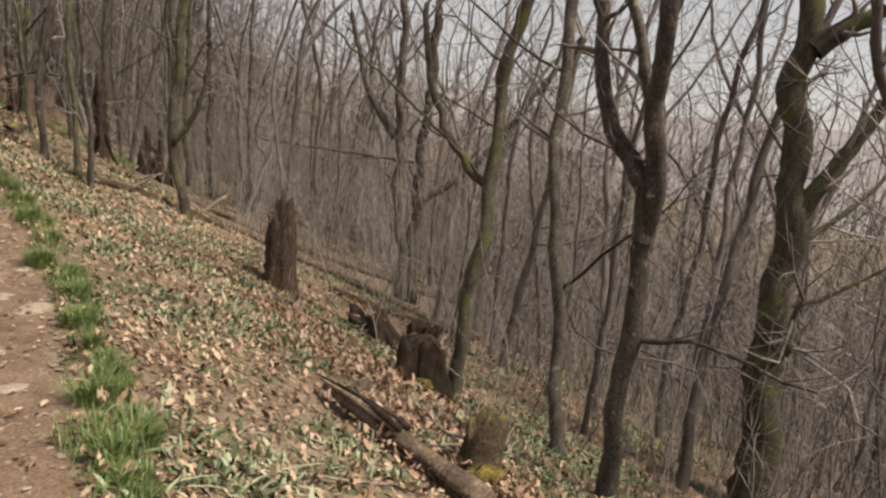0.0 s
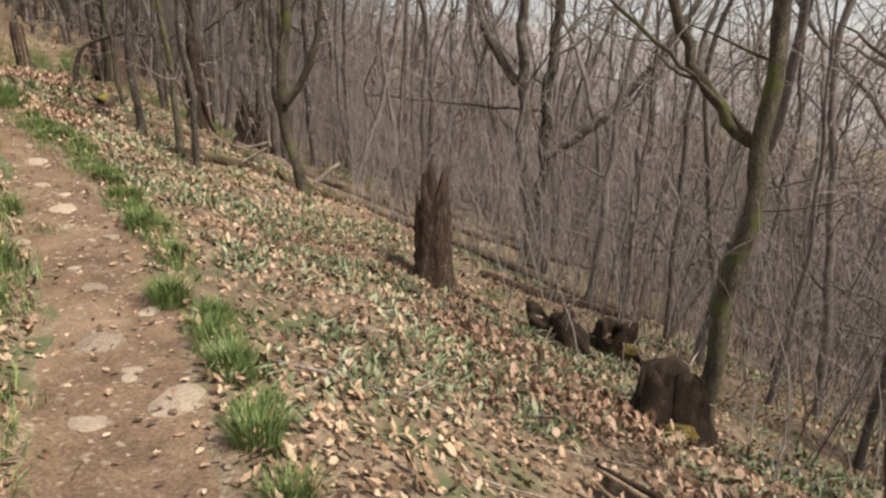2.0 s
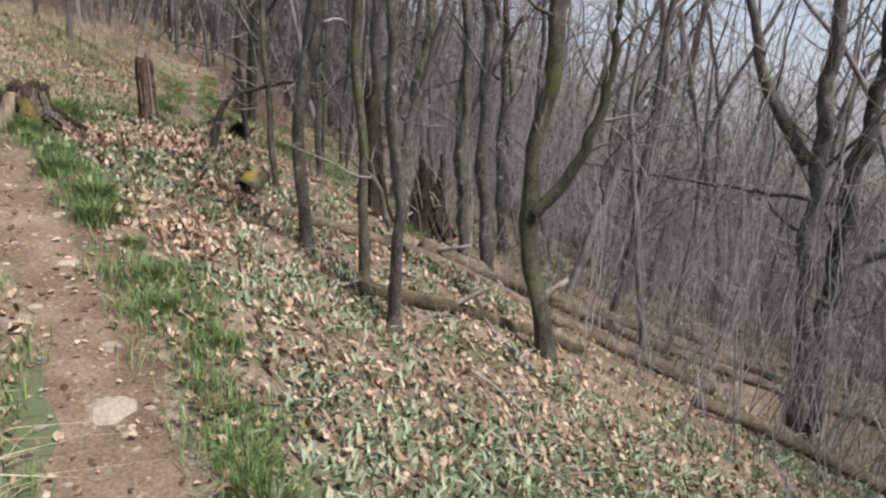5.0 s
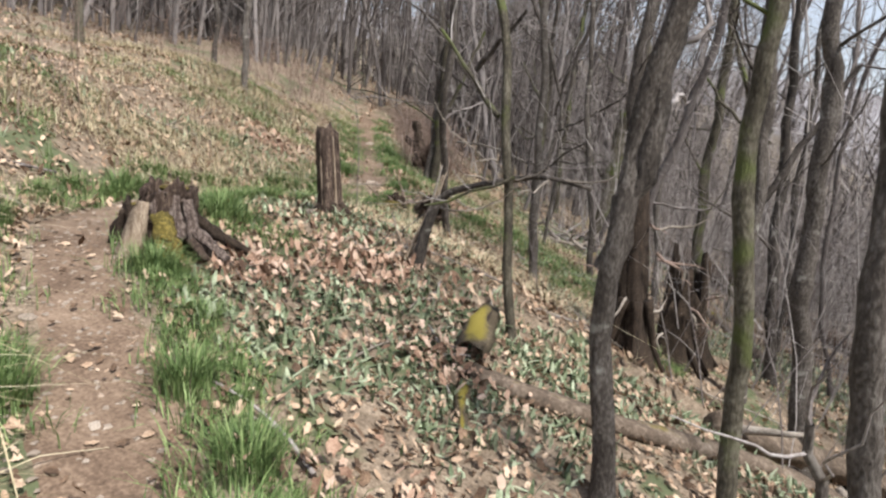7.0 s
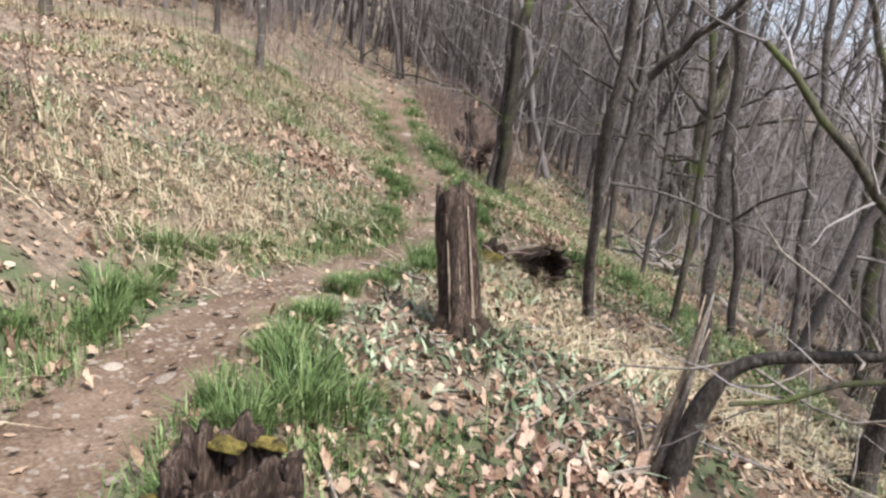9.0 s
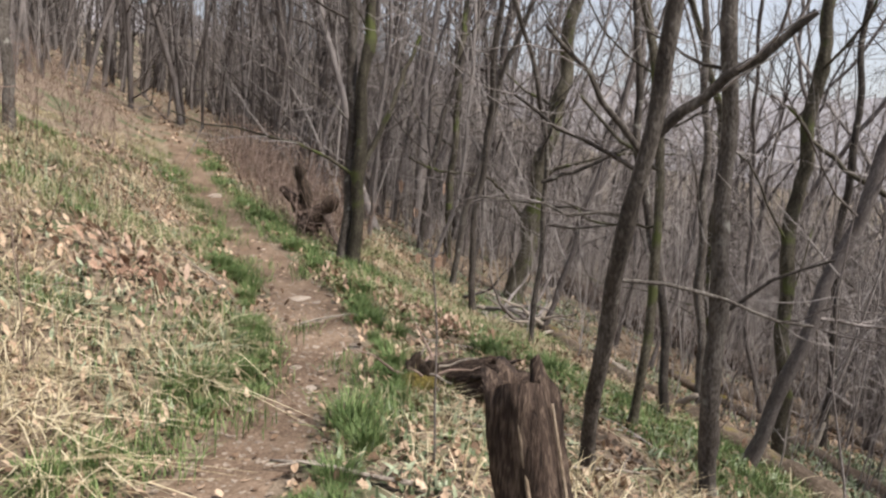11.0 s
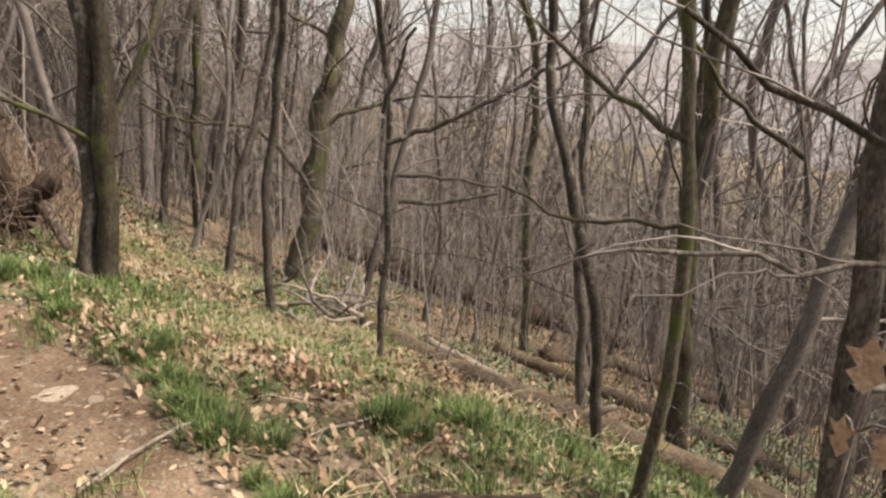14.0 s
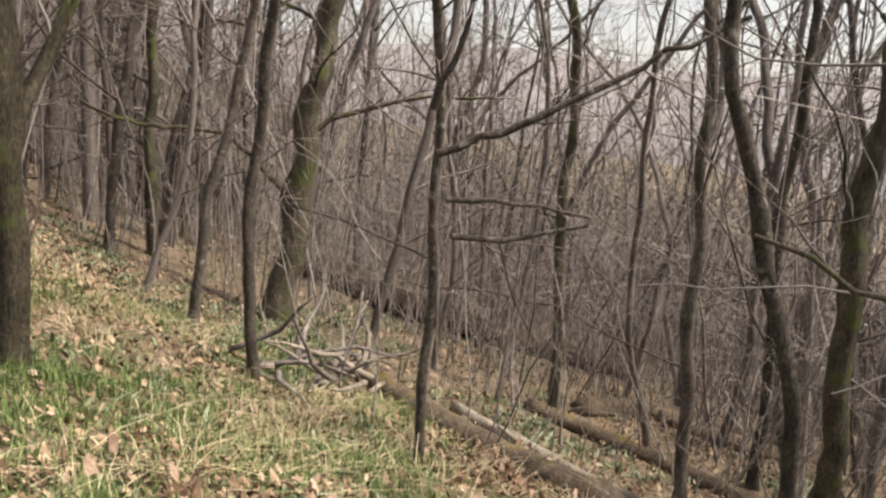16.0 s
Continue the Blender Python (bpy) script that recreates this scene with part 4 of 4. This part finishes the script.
def old_stump():
    x, y = -8.66, 10.5
    ob = thing("stump", (x, y, z_at(x, y)), "rotten hollow tree stump with mossy roots beside the path", "stump")
    g = np.random.default_rng(61)
    s = Shape()
    bark_shell(s, (.0, .06, .12), .15, .27, g, 44, 14, .16, .2, (-.04, .05), .8)
    part("shell", s, red_rot, ob, "dark reddish rotten hollow shell")
    s = Shape()
    bark_shell(s, (-.14, -.01, 0), .11, .24, g, 30, 9, .16, .3, (0, 0), .7)
    part("side_shell", s, rotten, ob, "black rotten side of the stump")
    for a, b, c, r, lab in (((.09, .0, .35), (.13, -.03, .22), (.17, -.05, .07), .052, "grey-brown fibrous slab of weathered wood"), ((.14, .07, .33), (.18, .06, .2), (.24, .05, .03), .042, "grey-brown fibrous slab of weathered wood"),
                            ((.02, -.07, .33), (.04, -.09, .26), (.06, -.1, .18), .045, "grey-brown fibrous slab of weathered wood")):
        t = Shape()
        line = smooth_line([a, b, c], .03)
        t.tube(line, np.linspace(r * .6, r * .9, len(line)), 22, rough=.34, rng=g)
        part("slab", t, weathered, ob, lab)
    roots = (((-.02, -.09, .3), (-.01, -.16, .15), (-.02, -.24, -.06), .05, pale_wood, "bare pale splintered root"), ((.08, -.1, .24), (.15, -.13, .12), (.23, -.16, -.06), .055, moss, "yellow-green mossy root"),
             ((.15, .03, .18), (.28, .06, .07), (.44, .08, -.05), .055, weathered, ""), ((.1, .12, .2), (.22, .24, .07), (.38, .36, -.05), .045, rotten, ""), ((-.16, -.03, .2), (-.21, -.08, .1), (-.25, -.13, -.06), .085, rotten, ""),
             ((-.06, .15, .2), (-.1, .25, .08), (-.14, .36, -.06), .06, rotten, ""), ((.2, .02, .07), (.3, -.02, .04), (.4, -.05, -.03), .04, red_rot, ""))
    for a, b, c, r, mat, lab in roots:
        t = Shape()
        line = smooth_line([a, b, c], .03)
        t.tube(line, np.linspace(r * .75, r * 1.1, len(line)) if lab else np.linspace(r, r * .5, len(line)), 16, rough=.28, rng=g)
        part("root", t, mat, ob, lab)
    for _ in range(10):
        a, h = g.uniform(0, 6.28), g.uniform(.03, .08)
        t = Shape()
        base = np.array([.125 * math.cos(a), .06 + .125 * math.sin(a), .3 + .05 * g.random()])
        t.tube(smooth_line([base, base + (g.normal() * .015, g.normal() * .015, h * .5), base + (g.normal() * .03, g.normal() * .03, h)], .03), np.linspace(.02, .003, 5), 6, rough=.25, rng=g)
        part("splinter", t, red_rot if g.random() < .6 else weathered, ob)
    m = Shape()
    for c, size in (((-.16, -.03, .25), (.06, .055, .06)), ((-.1, .14, .38), (.07, .035, .04)), ((.0, .2, .38), (.06, .03, .035)), ((-.2, -.08, .14), (.05, .045, .08)), ((.17, -.15, .1), (.035, .035, .05))):
        cushion(m, c, size, g)
    part("moss", m, moss, ob.children[0], "cushions of yellow-green moss")
    ob.scale = (.96, .96, .86)
    return ob


old_stump()


def broken_post():
    x, y = -8.86, 12.66
    ob = thing("post_stump", (x, y, z_at(x, y)), "tall narrow broken dead trunk, split and weathered, in leaves", "stump")
    g = np.random.default_rng(62)
    s = Shape()
    bark_shell(s, (0, 0, 0), .098, .76, g, 20, 12, .03, .45, (-.19, .12), .55)
    part("trunk", s, red_rot, ob, "dark brown weathered split wood")
    for k in range(4):
        t = Shape()
        a = (-.5, -1.15, -1.7, .4)[k]
        line = smooth_line([(.1 * math.cos(a), .1 * math.sin(a), -.05), (.105 * math.cos(a) - .05, .105 * math.sin(a) + .03, .28), (.1 * math.cos(a) - .19 * (.7, .5, .74, .4)[k], .1 * math.sin(a) + .12 * (.7, .5, .74, .4)[k], (.7, .5, .74, .4)[k])], .05)
        t.tube(line, np.linspace(.012, .004, len(line)), 6, rough=.15, rng=g)
        part("splinter", t, pale_wood, ob, "pale torn strip of wood")
    for k in range(4):
        a = (-.9, .3, 1.8, 3.6)[k]
        t = Shape()
        t.tube(smooth_line([(.07 * math.cos(a), .07 * math.sin(a), .12), (.15 * math.cos(a), .15 * math.sin(a), .03), (.24 * math.cos(a), .24 * math.sin(a), -.06)], .05), np.linspace(.04, .025, len(smooth_line([(.07 * math.cos(a), .07 * math.sin(a), .12), (.15 * math.cos(a), .15 * math.sin(a), .03), (.24 * math.cos(a), .24 * math.sin(a), -.06)], .05))), 7)
        part("root", t, rotten, ob)


broken_post()


def snag():
    x, y = -1.88, 8.58
    ob = thing("snag", (x, y, z_at(x, y)), "dark rotten broken trunk standing jagged on the slope", "stump")
    g = np.random.default_rng(63)
    s = Shape()
    bark_shell(s, (0, 0, 0), .2, .98, g, 26, 12, .16, .25, (-.02, .02), .72)
    part("shell", s, red_rot, ob)
    for k in range(3):
        t = Shape()
        a = (2.6, 3.6, .4)[k]
        line = smooth_line([(.16 * math.cos(a), .16 * math.sin(a), .5), (.17 * math.cos(a), .17 * math.sin(a), 1.0), (.12 * math.cos(a), .12 * math.sin(a), (1.25, 1.1, .95)[k])], .08)
        t.tube(line, np.linspace(.06, .008, len(line)), 6, rough=.15, rng=g)
        part("splinter", t, red_rot, ob)


snag()


def splintered_sapling():
    x, y = -7.76, 12.02
    ob = thing("broken_sapling", (x, y, z_at(x, y)), "snapped small tree with pale splinters and a bare side limb", "tree")
    g = np.random.default_rng(64)
    for k in range(9):
        t = Shape()
        top = np.array([.06 + .05 * g.normal(), .34 + .07 * g.normal(), g.uniform(.45, .78)]) if k < 6 else np.array([-.12 + .06 * g.normal(), -.05, g.uniform(.2, .5)])
        line = smooth_line([(g.normal() * .04 - .03, g.normal() * .03, -.08), top * .5 + (g.normal() * .02, 0, 0), top], .06)
        t.tube(line, np.linspace(.02, .004, len(line)), 6, rough=.2, rng=g)
        part("splinter", t, grey_dead if k % 3 == 0 else pale_wood, ob, "long pale splinter")
    t, tw = Shape(), Shape()
    line = smooth_line([(.05, .02, -.1), (.09, .04, .3), (.2, .05, .58), (.5, .02, .66), (.95, .0, .78), (1.3, -.05, .72)], .07)
    t.tube(line, np.interp(np.arange(len(line)), [0, 6, 9, len(line)], [.05, .042, .028, .012]), 8, rough=.06, rng=g)
    limb = part("limb", t, bark, ob)
    for k in range(9):
        tw = Shape()
        i = int(g.integers(len(line) // 3, len(line)))
        b = crooked(line[i], (g.normal() * .8 + .3, g.normal() * .8, g.uniform(-.5, 1)), g.uniform(.3, .9), g, 6, .22)
        tw.tube(b, np.linspace(.008, .002, len(b)), 4, cap=False)
        part("twig", tw, grey_dead, limb, "pale grey dead twig")


splintered_sapling()


def log(name, points, r0, r1, mat, label, lift=.6, seed=1, stubs=2, hollow=False, raise_by=0.0, group=""):
    """A fallen trunk that lies along the ground."""
    g = np.random.default_rng(seed)
    p = on_ground(points, 0)
    p[:, 2] += np.linspace(r0, r1, len(p)) * lift + raise_by
    origin = p[0].copy()
    line = smooth_line(p, .14) - origin
    ob = thing(name, tuple(origin), label, "log", group)
    s = Shape()
    rad = np.linspace(r0, r1, len(line)) * (1 + .09 * g.normal(size=len(line)))
    s.tube(line, rad, 12, rough=.11, rng=g, cap=not hollow)
    if hollow:
        s.tube(line[:8], rad[:8] * .8, 12, rough=.05, rng=g, cap=False)
        ring = [(j, (j + 1) % 12, len(line) * 12 + (j + 1) % 12, len(line) * 12 + j) for j in range(12)]
        s.f += ring + [tuple(len(line) * 12 + (min(8, len(line)) - 1) * 12 + j for j in range(12)), tuple((len(line) - 1) * 12 + j for j in range(12))]
    trunk = part("trunk", s, mat, ob)
    if hollow:
        # recessed dark plug, added to stand for the shade in the open end
        c = Shape()
        c.tube(line[1:6], rad[1:6] * .79, 12)
        part("cavity", c, rotten, trunk, "dark plug standing for the shade inside the log")
    for _ in range(stubs):
        i = int(g.integers(1, len(line) - 1))
        t = Shape()
        b = crooked(line[i], (g.normal(), g.normal(), g.uniform(.2, 1)), g.uniform(.15, .6), g, 4, .15)
        t.tube(b, np.linspace(r1 * .5, r1 * .2, len(b)), 6)
        part("branch_stub", t, grey_dead, ob)
    return ob


log("fallen_log", [(-6.9, 11.1), (-6.5, 11.16), (-6.0, 11.4), (-5.2, 12.3), (-4.2, 13.2), (-3.0, 14.0), (-1.7, 14.9)], .055, .13, log_bark, "long brown fallen log lying down the slope", seed=71)
log("hollow_log", [(-6.93, 11.2), (-7.0, 11.55), (-7.08, 11.95)], .105, .1, moss_log, "short hollow mossy log with a black open end", seed=72, hollow=True, stubs=0)
log("fallen_log", [(-4.3, 14.4), (-2.4, 15.2), (-.7, 16), (.9, 16.8)], .11, .09, log_bark, "dark brown fallen log among thin trees", seed=73)
log("fallen_log", [(-5.5, 12.9), (-4.6, 14.0), (-2.3, 15.9), (.3, 16.9), (3.4, 18.2)], .11, .09, log_bark, "long peeling fallen trunk across the slope", seed=74, raise_by=.05)
log("mossy_log", [(-5.4, 10.2), (-5.15, 10.42), (-4.8, 10.75), (-4.2, 11.3), (-3.6, 12.2)], .07, .065, moss_log, "mossy fallen log against the foot of a tree", seed=75)
log("fallen_branch", [(-1.7, 8.35), (-1.3, 8.0), (-.75, 7.75), (-.2, 7.3)], .05, .035, red_rot, "reddish rotten branch lying in the leaves", seed=76, stubs=0)
split = log("split_log", [(-.78, 4.25), (-.25, 3.45), (.3, 2.75)], .05, .085, log_bark, "broken log with pale splintered wood", seed=77, stubs=0, raise_by=.06)
g = np.random.default_rng(177)
for k in range(7):
    s = Shape()
    a = np.array([-.06 + g.normal() * .05, .05 + g.normal() * .03, .04 + .03 * g.random()])
    line = smooth_line([a, a + (.3 + g.normal() * .03, -.44, .03), a + (.62, -.92 + g.normal() * .06, .02 - .1 * g.random())], .1)
    s.tube(line, np.linspace(.006, .024, len(line)), 6, rough=.2, rng=g)
    part("splinter", s, pale_wood if k % 3 else rotten, split, "long pale strip of split wood")
log("fallen_log", [(-7.5, 28.3), (-6.0, 26.9), (-4.1, 26.4), (.5, 27.6)], .24, .2, red_rot, "thick red-brown fallen trunk below the path", seed=78, raise_by=.1)
log("fallen_log", [(-8.2, 21.6), (-7.75, 19.6), (-7.3, 18.1), (-6.7, 17.0), (-6.2, 16.2)], .09, .12, log_bark, "weathered brown fallen log running down the slope", seed=79)
log("fallen_log", [(-7.5, 20.6), (-7.0, 19.0), (-6.4, 17.7)], .06, .07, grey_dead, "thin grey fallen log beside a thicker one", seed=80)


def hollow_piece():
    x, y = -9.15, 15.35
    ob = thing("log_piece", (x, y, z_at(x, y) + .1), "short ragged black rotten hollow log by the path", "log")
    g = np.random.default_rng(81)
    s = Shape()
    bark_shell(s, (0, 0, -.1), .15, .4, g, 30, 9, .2, .15, (0, 0), .82)
    shell = part("shell", s, red_rot, ob)
    for k in range(4):
        t = Shape()
        a = g.uniform(0, 6.28)
        q = np.array([.14 * math.cos(a), .14 * math.sin(a), .15])
        strip = smooth_line([q, q * (1.1, 1.1, 1.9), q * (1.2 + .3 * g.normal(), 1.2, 2.6 + g.random())], .05)
        t.tube(strip, np.linspace(.022, .004, len(strip)), 6, rough=.2, rng=g)
        part("splinter", t, weathered if k % 3 else rotten, shell)
    ob.rotation_euler = (radians(68), radians(8), radians(38))
    return ob


hollow_piece()
log("mossy_log", [(-6.85, 10.95), (-6.75, 10.6), (-6.6, 10.35)], .04, .03, moss_log, "yellow-green mossy broken limb in the leaves", seed=82, stubs=0)
log("fallen_log", [(-2.3, 12.5), (-1.6, 12.85), (-.3, 13.4), (1.0, 13.9), (2.4, 14.5)], .07, .08, log_bark, "long grey-brown fallen log behind a broken trunk", seed=85, raise_by=.08)
log("fallen_log", [(-1.3, 9.9), (-.6, 10.6), (.4, 11.5), (1.4, 12.3)], .07, .06, red_rot, "dark rotten fallen log in the herbs", seed=86)
log("fallen_log", [(-6.2, 21.4), (-5.6, 20.0), (-5.3, 18.6), (-4.9, 17.4)], .08, .09, log_bark, "brown fallen log with broken ends among saplings", seed=87)
log("fallen_log", [(-3.6, 22.4), (-2.0, 21.6), (.2, 22.2)], .13, .1, log_bark, "fallen grey-brown log below among thin trees", seed=83)
log("fallen_log", [(-5.2, 21.8), (-3.2, 22.6), (-.5, 23.5), (2, 24.2)], .15, .12, log_bark, "dark fallen trunk lying across the lower slope", seed=84)


def rotten_stump(x, y, r, h, label, seed, mat=None, jag=.13):
    ob = thing("stump", (x, y, z_at(x, y)), label, "stump")
    g = np.random.default_rng(seed)
    s = Shape()
    bark_shell(s, (0, 0, 0), r, h, g, 22, 8, jag * 1.8, .5, (g.normal() * .12, g.normal() * .12), .7)
    part("shell", s, mat or rotten, ob)
    for k in range(4):
        a = k * 1.6 + g.uniform(0, 1)
        t = Shape()
        line = smooth_line([(r * .8 * math.cos(a), r * .8 * math.sin(a), h * .4), (r * 1.5 * math.cos(a), r * 1.5 * math.sin(a), .06), (r * 2.3 * math.cos(a), r * 2.3 * math.sin(a), -.1)], .06)
        t.tube(line, np.linspace(r * .35, r * .15, len(line)), 7, rough=.1, rng=g)
        part("root", t, mat or rotten, ob)
    for k in range(9):
        a, up = g.uniform(0, 6.28), g.uniform(.2, .9)
        t = Shape()
        b = crooked((r * math.cos(a), r * math.sin(a), h * up), (math.cos(a), math.sin(a), g.uniform(-.6, .9)), g.uniform(.15, .5), g, 5, .3)
        t.tube(b, np.linspace(.014, .003, len(b)), 5, cap=False)
        part("rootlet", t, grey_dead if k % 2 else brush_stem, ob)
    if h < .6:
        t = Shape()
        a = g.uniform(3.6, 5.6)
        cushion(t, (r * 1.15 * math.cos(a), r * 1.15 * math.sin(a), h * .3), (.13, .1, .14), g)
        part("moss", t, moss, ob, "yellow-green moss")
    return ob


rotten_stump(.02, 5.85, .22, .42, "black hollow rotten stump at the foot of a tree", 91)
rotten_stump(-.55, 7.95, .2, .3, "dark uprooted rotten stump on the slope", 92)
rotten_stump(.1, 8.3, .18, .3, "dark crumbling stump among leaves", 93)
rotten_stump(.34, 3.42, .13, .42, "mossy broken stump with pale torn wood", 94, moss_log)
rotten_stump(-9.52, 15.15, .09, .14, "low crumbling dark stump near a hollow log", 90)
rotten_stump(-5.95, 15.4, .2, .9, "dark broken hollow trunk among the trees", 95)
rotten_stump(-6.25, 13.25, .13, 1.25, "dark broken standing trunk behind a log", 96)
rotten_stump(-6.0, 15.0, .16, .7, "black arched remains of a rotten stump", 97)


def torn_roots():
    x, y = -11.6, 20.1
    ob = thing("root_plate", (x, y, z_at(x, y)), "dark torn-up roots of a fallen tree beside the path", "roots")
    g = np.random.default_rng(98)
    up = 2.0 - z_at(x, y)
    for a, b, c, d, r, mat in (((.05, .05, -.3), (.0, .1, up + .17), (-.1, .1, up + .5), (-.16, .1, up + .75), .085, rotten), ((-.05, 0, -.3), (.0, -.1, up - .02), (.17, -.1, up + .14), (.42, -.1, up + .36), .08, red_rot),
                               ((.0, .1, up - .1), (-.1, .1, up + .15), (-.25, .15, up + .3), (-.42, .2, up + .42), .055, red_rot), ((.25, -.05, up + .16), (.33, -.1, up + .05), (.4, -.15, up - .1), (.5, -.2, up - .3), .04, weathered)):
        t = Shape()
        line = smooth_line([a, b, c, d], .05)
        t.tube(line, 1.35 * r * (1 - .45 * np.linspace(0, 1, len(line)) ** 2) * (1 + .15 * g.normal(size=len(line))), 12, rough=.2, rng=g)
        part("root", t, mat, ob)
    for _ in range(14):
        t = Shape()
        b = crooked((g.normal() * .15, g.normal() * .08, up * .5 + .25 * g.random()), (g.normal(), g.normal(), g.uniform(.1, 1.2)), g.uniform(.25, .6), g, 5, .3)
        t.tube(b, np.linspace(.014, .003, len(b)), 5, cap=False)
        part("rootlet", t, brush_stem, ob)


torn_roots()


def branch_pile():
    x, y = -8.75, 20.9
    ob = thing("branch_pile", (x, y, z_at(x, y)), "heap of dead grey branches on the grass", "branches")
    g = np.random.default_rng(101)
    for k in range(22):
        t = Shape()
        a = g.uniform(0, 6.28)
        sx, sy = g.normal() * .35, g.normal() * .35
        l = g.uniform(.5, 1.3)
        b = crooked((sx, sy, float(ground_z(x + sx, y + sy)) - z_at(x, y) + g.uniform(.02, .22)), (math.cos(a), math.sin(a), g.uniform(-.15, .3)), l, g, 6, .2)
        t.tube(b, np.linspace(.032, .009, len(b)), 5)
        part("branch", t, grey_dead if k % 2 else twig_wood, ob)


branch_pile()


def stick(x, y, turn, length, r, seed, mat):
    g = np.random.default_rng(seed)
    line = crooked((0, 0, 0), (math.cos(turn), math.sin(turn), 0), length, g, 7, .1)
    line[:, 2] = ground_z(x + line[:, 0], y + line[:, 1]) - z_at(x, y) + r + .025
    s = Shape()
    s.tube(line, np.linspace(r, r * .5, len(line)), 6)
    for _ in range(2):
        i = int(g.integers(2, 6))
        b = crooked(line[i], (math.cos(turn + .7), math.sin(turn + .7), .15), length * .25, g, 3, .1)
        s.tube(b, np.linspace(r * .6, r * .3, len(b)), 4)
    ob = new("stick", s.mesh("stick", mat))
    ob.location = (x, y, z_at(x, y))
    return tagged(ob, "thin dead stick lying on the dry leaves", "stick", "sticks on the ground")


g = np.random.default_rng(111)
for k in range(110):
    i = g.uniform(4, 20)
    j = int(i)
    p = TRAIL[j] + (TRAIL[j + 1] - TRAIL[j]) * (i - j)
    dx, dy = TRAIL[j + 1][:2] - TRAIL[j][:2]
    l = math.hypot(dx, dy)
    w = g.uniform(.5, 5) if g.random() < .75 else -g.uniform(.5, 3)
    stick(p[0] + dy / l * w, p[1] - dx / l * w, g.uniform(0, 6.28), g.uniform(.25, 1.3), g.uniform(.004, .014), 200 + k, grey_dead if g.random() < .6 else twig_wood)


def leafy_sapling():
    x, y = -9.3, 13.85
    ob = thing("sapling", (x, y, z_at(x, y)), "thin sapling holding a few withered pale tan leaves", "sapling")
    g = np.random.default_rng(121)
    s = Shape()
    line = crooked((0, 0, -.05), (.0, 0, 1), 3.17 - z_at(x, y), g, 8, .04, .05)
    s.tube(line, np.linspace(.006, .0025, len(line)), 5)
    part("stem", s, twig_wood, ob)
    for k in range(8):
        i = int(g.integers(6, 9))
        t = Shape()
        b = crooked(line[i], (g.normal(), g.normal(), .3), g.uniform(.04, .14), g, 3, .2)
        t.tube(b, np.linspace(.003, .0015, 4), 3)
        twig = part("twig", t, twig_wood, ob)
        leaf = Shape()
        a, w = g.uniform(0, 6.28), g.uniform(.045, .07)
        q = [(lx * w * math.cos(a), lx * w * math.sin(a), (ly - .5) * w + abs(lx) * .03) for lx, ly in LEAF]
        leaf.add(np.array(q) + b[-1], [(0, 1, 2, 3, 4, 5), (5, 6, 7, 8, 9, 0)])
        part("leaf", leaf, pink_leaf, twig, "withered pale tan leaf", False)


leafy_sapling()


# ---- gravel ----
def pebbles(count, seed):
    g = np.random.default_rng(seed)
    sh = Shape()
    cube = np.array([(-1, -1, -.5), (1, -1, -.5), (1, 1, -.5), (-1, 1, -.5), (-.7, -.6, .5), (.6, -.7, .5), (.7, .6, .4), (-.6, .7, .5)])
    faces = [(3, 2, 1, 0), (4, 5, 6, 7), (0, 1, 5, 4), (1, 2, 6, 5), (2, 3, 7, 6), (3, 0, 4, 7)]
    for _ in range(count):
        i = g.uniform(3, 20)
        k = int(i)
        p = TRAIL[k] + (TRAIL[k + 1] - TRAIL[k]) * (i - k)
        dx, dy = TRAIL[k + 1][:2] - TRAIL[k][:2]
        l, w = math.hypot(dx, dy), np.clip(g.normal() * .2, -.42, .42)
        x, y, s, a = p[0] + dy / l * w, p[1] - dx / l * w, g.uniform(.004, .014), g.uniform(0, 6.28)
        q = cube * (1 + .25 * g.normal(size=(8, 3))) * s * (g.uniform(.8, 1.7), 1, .6)
        z = z_at(x, y) - .035 * max(0, 1 - abs(w) / .4) + .012
        sh.add(np.column_stack([x + q[:, 0] * math.cos(a) - q[:, 1] * math.sin(a), y + q[:, 0] * math.sin(a) + q[:, 1] * math.cos(a), z + q[:, 2]]), faces)
    return tagged(new("gravel", sh.mesh("gravel", stone, False)), "small pale pebbles scattered over the dirt path", "gravel", kind="stuff")


pebbles(2600, 131)
scatter_leaves("path_leaves", 1500, 34, (-14, 1, -1, 23), lambda x, y: 1.0 * (np.abs(along(x, y)[0]) < .4), (.02, .06), dry_leaf, "stray dry leaves on the dirt path", (-.012, -.004), .15)
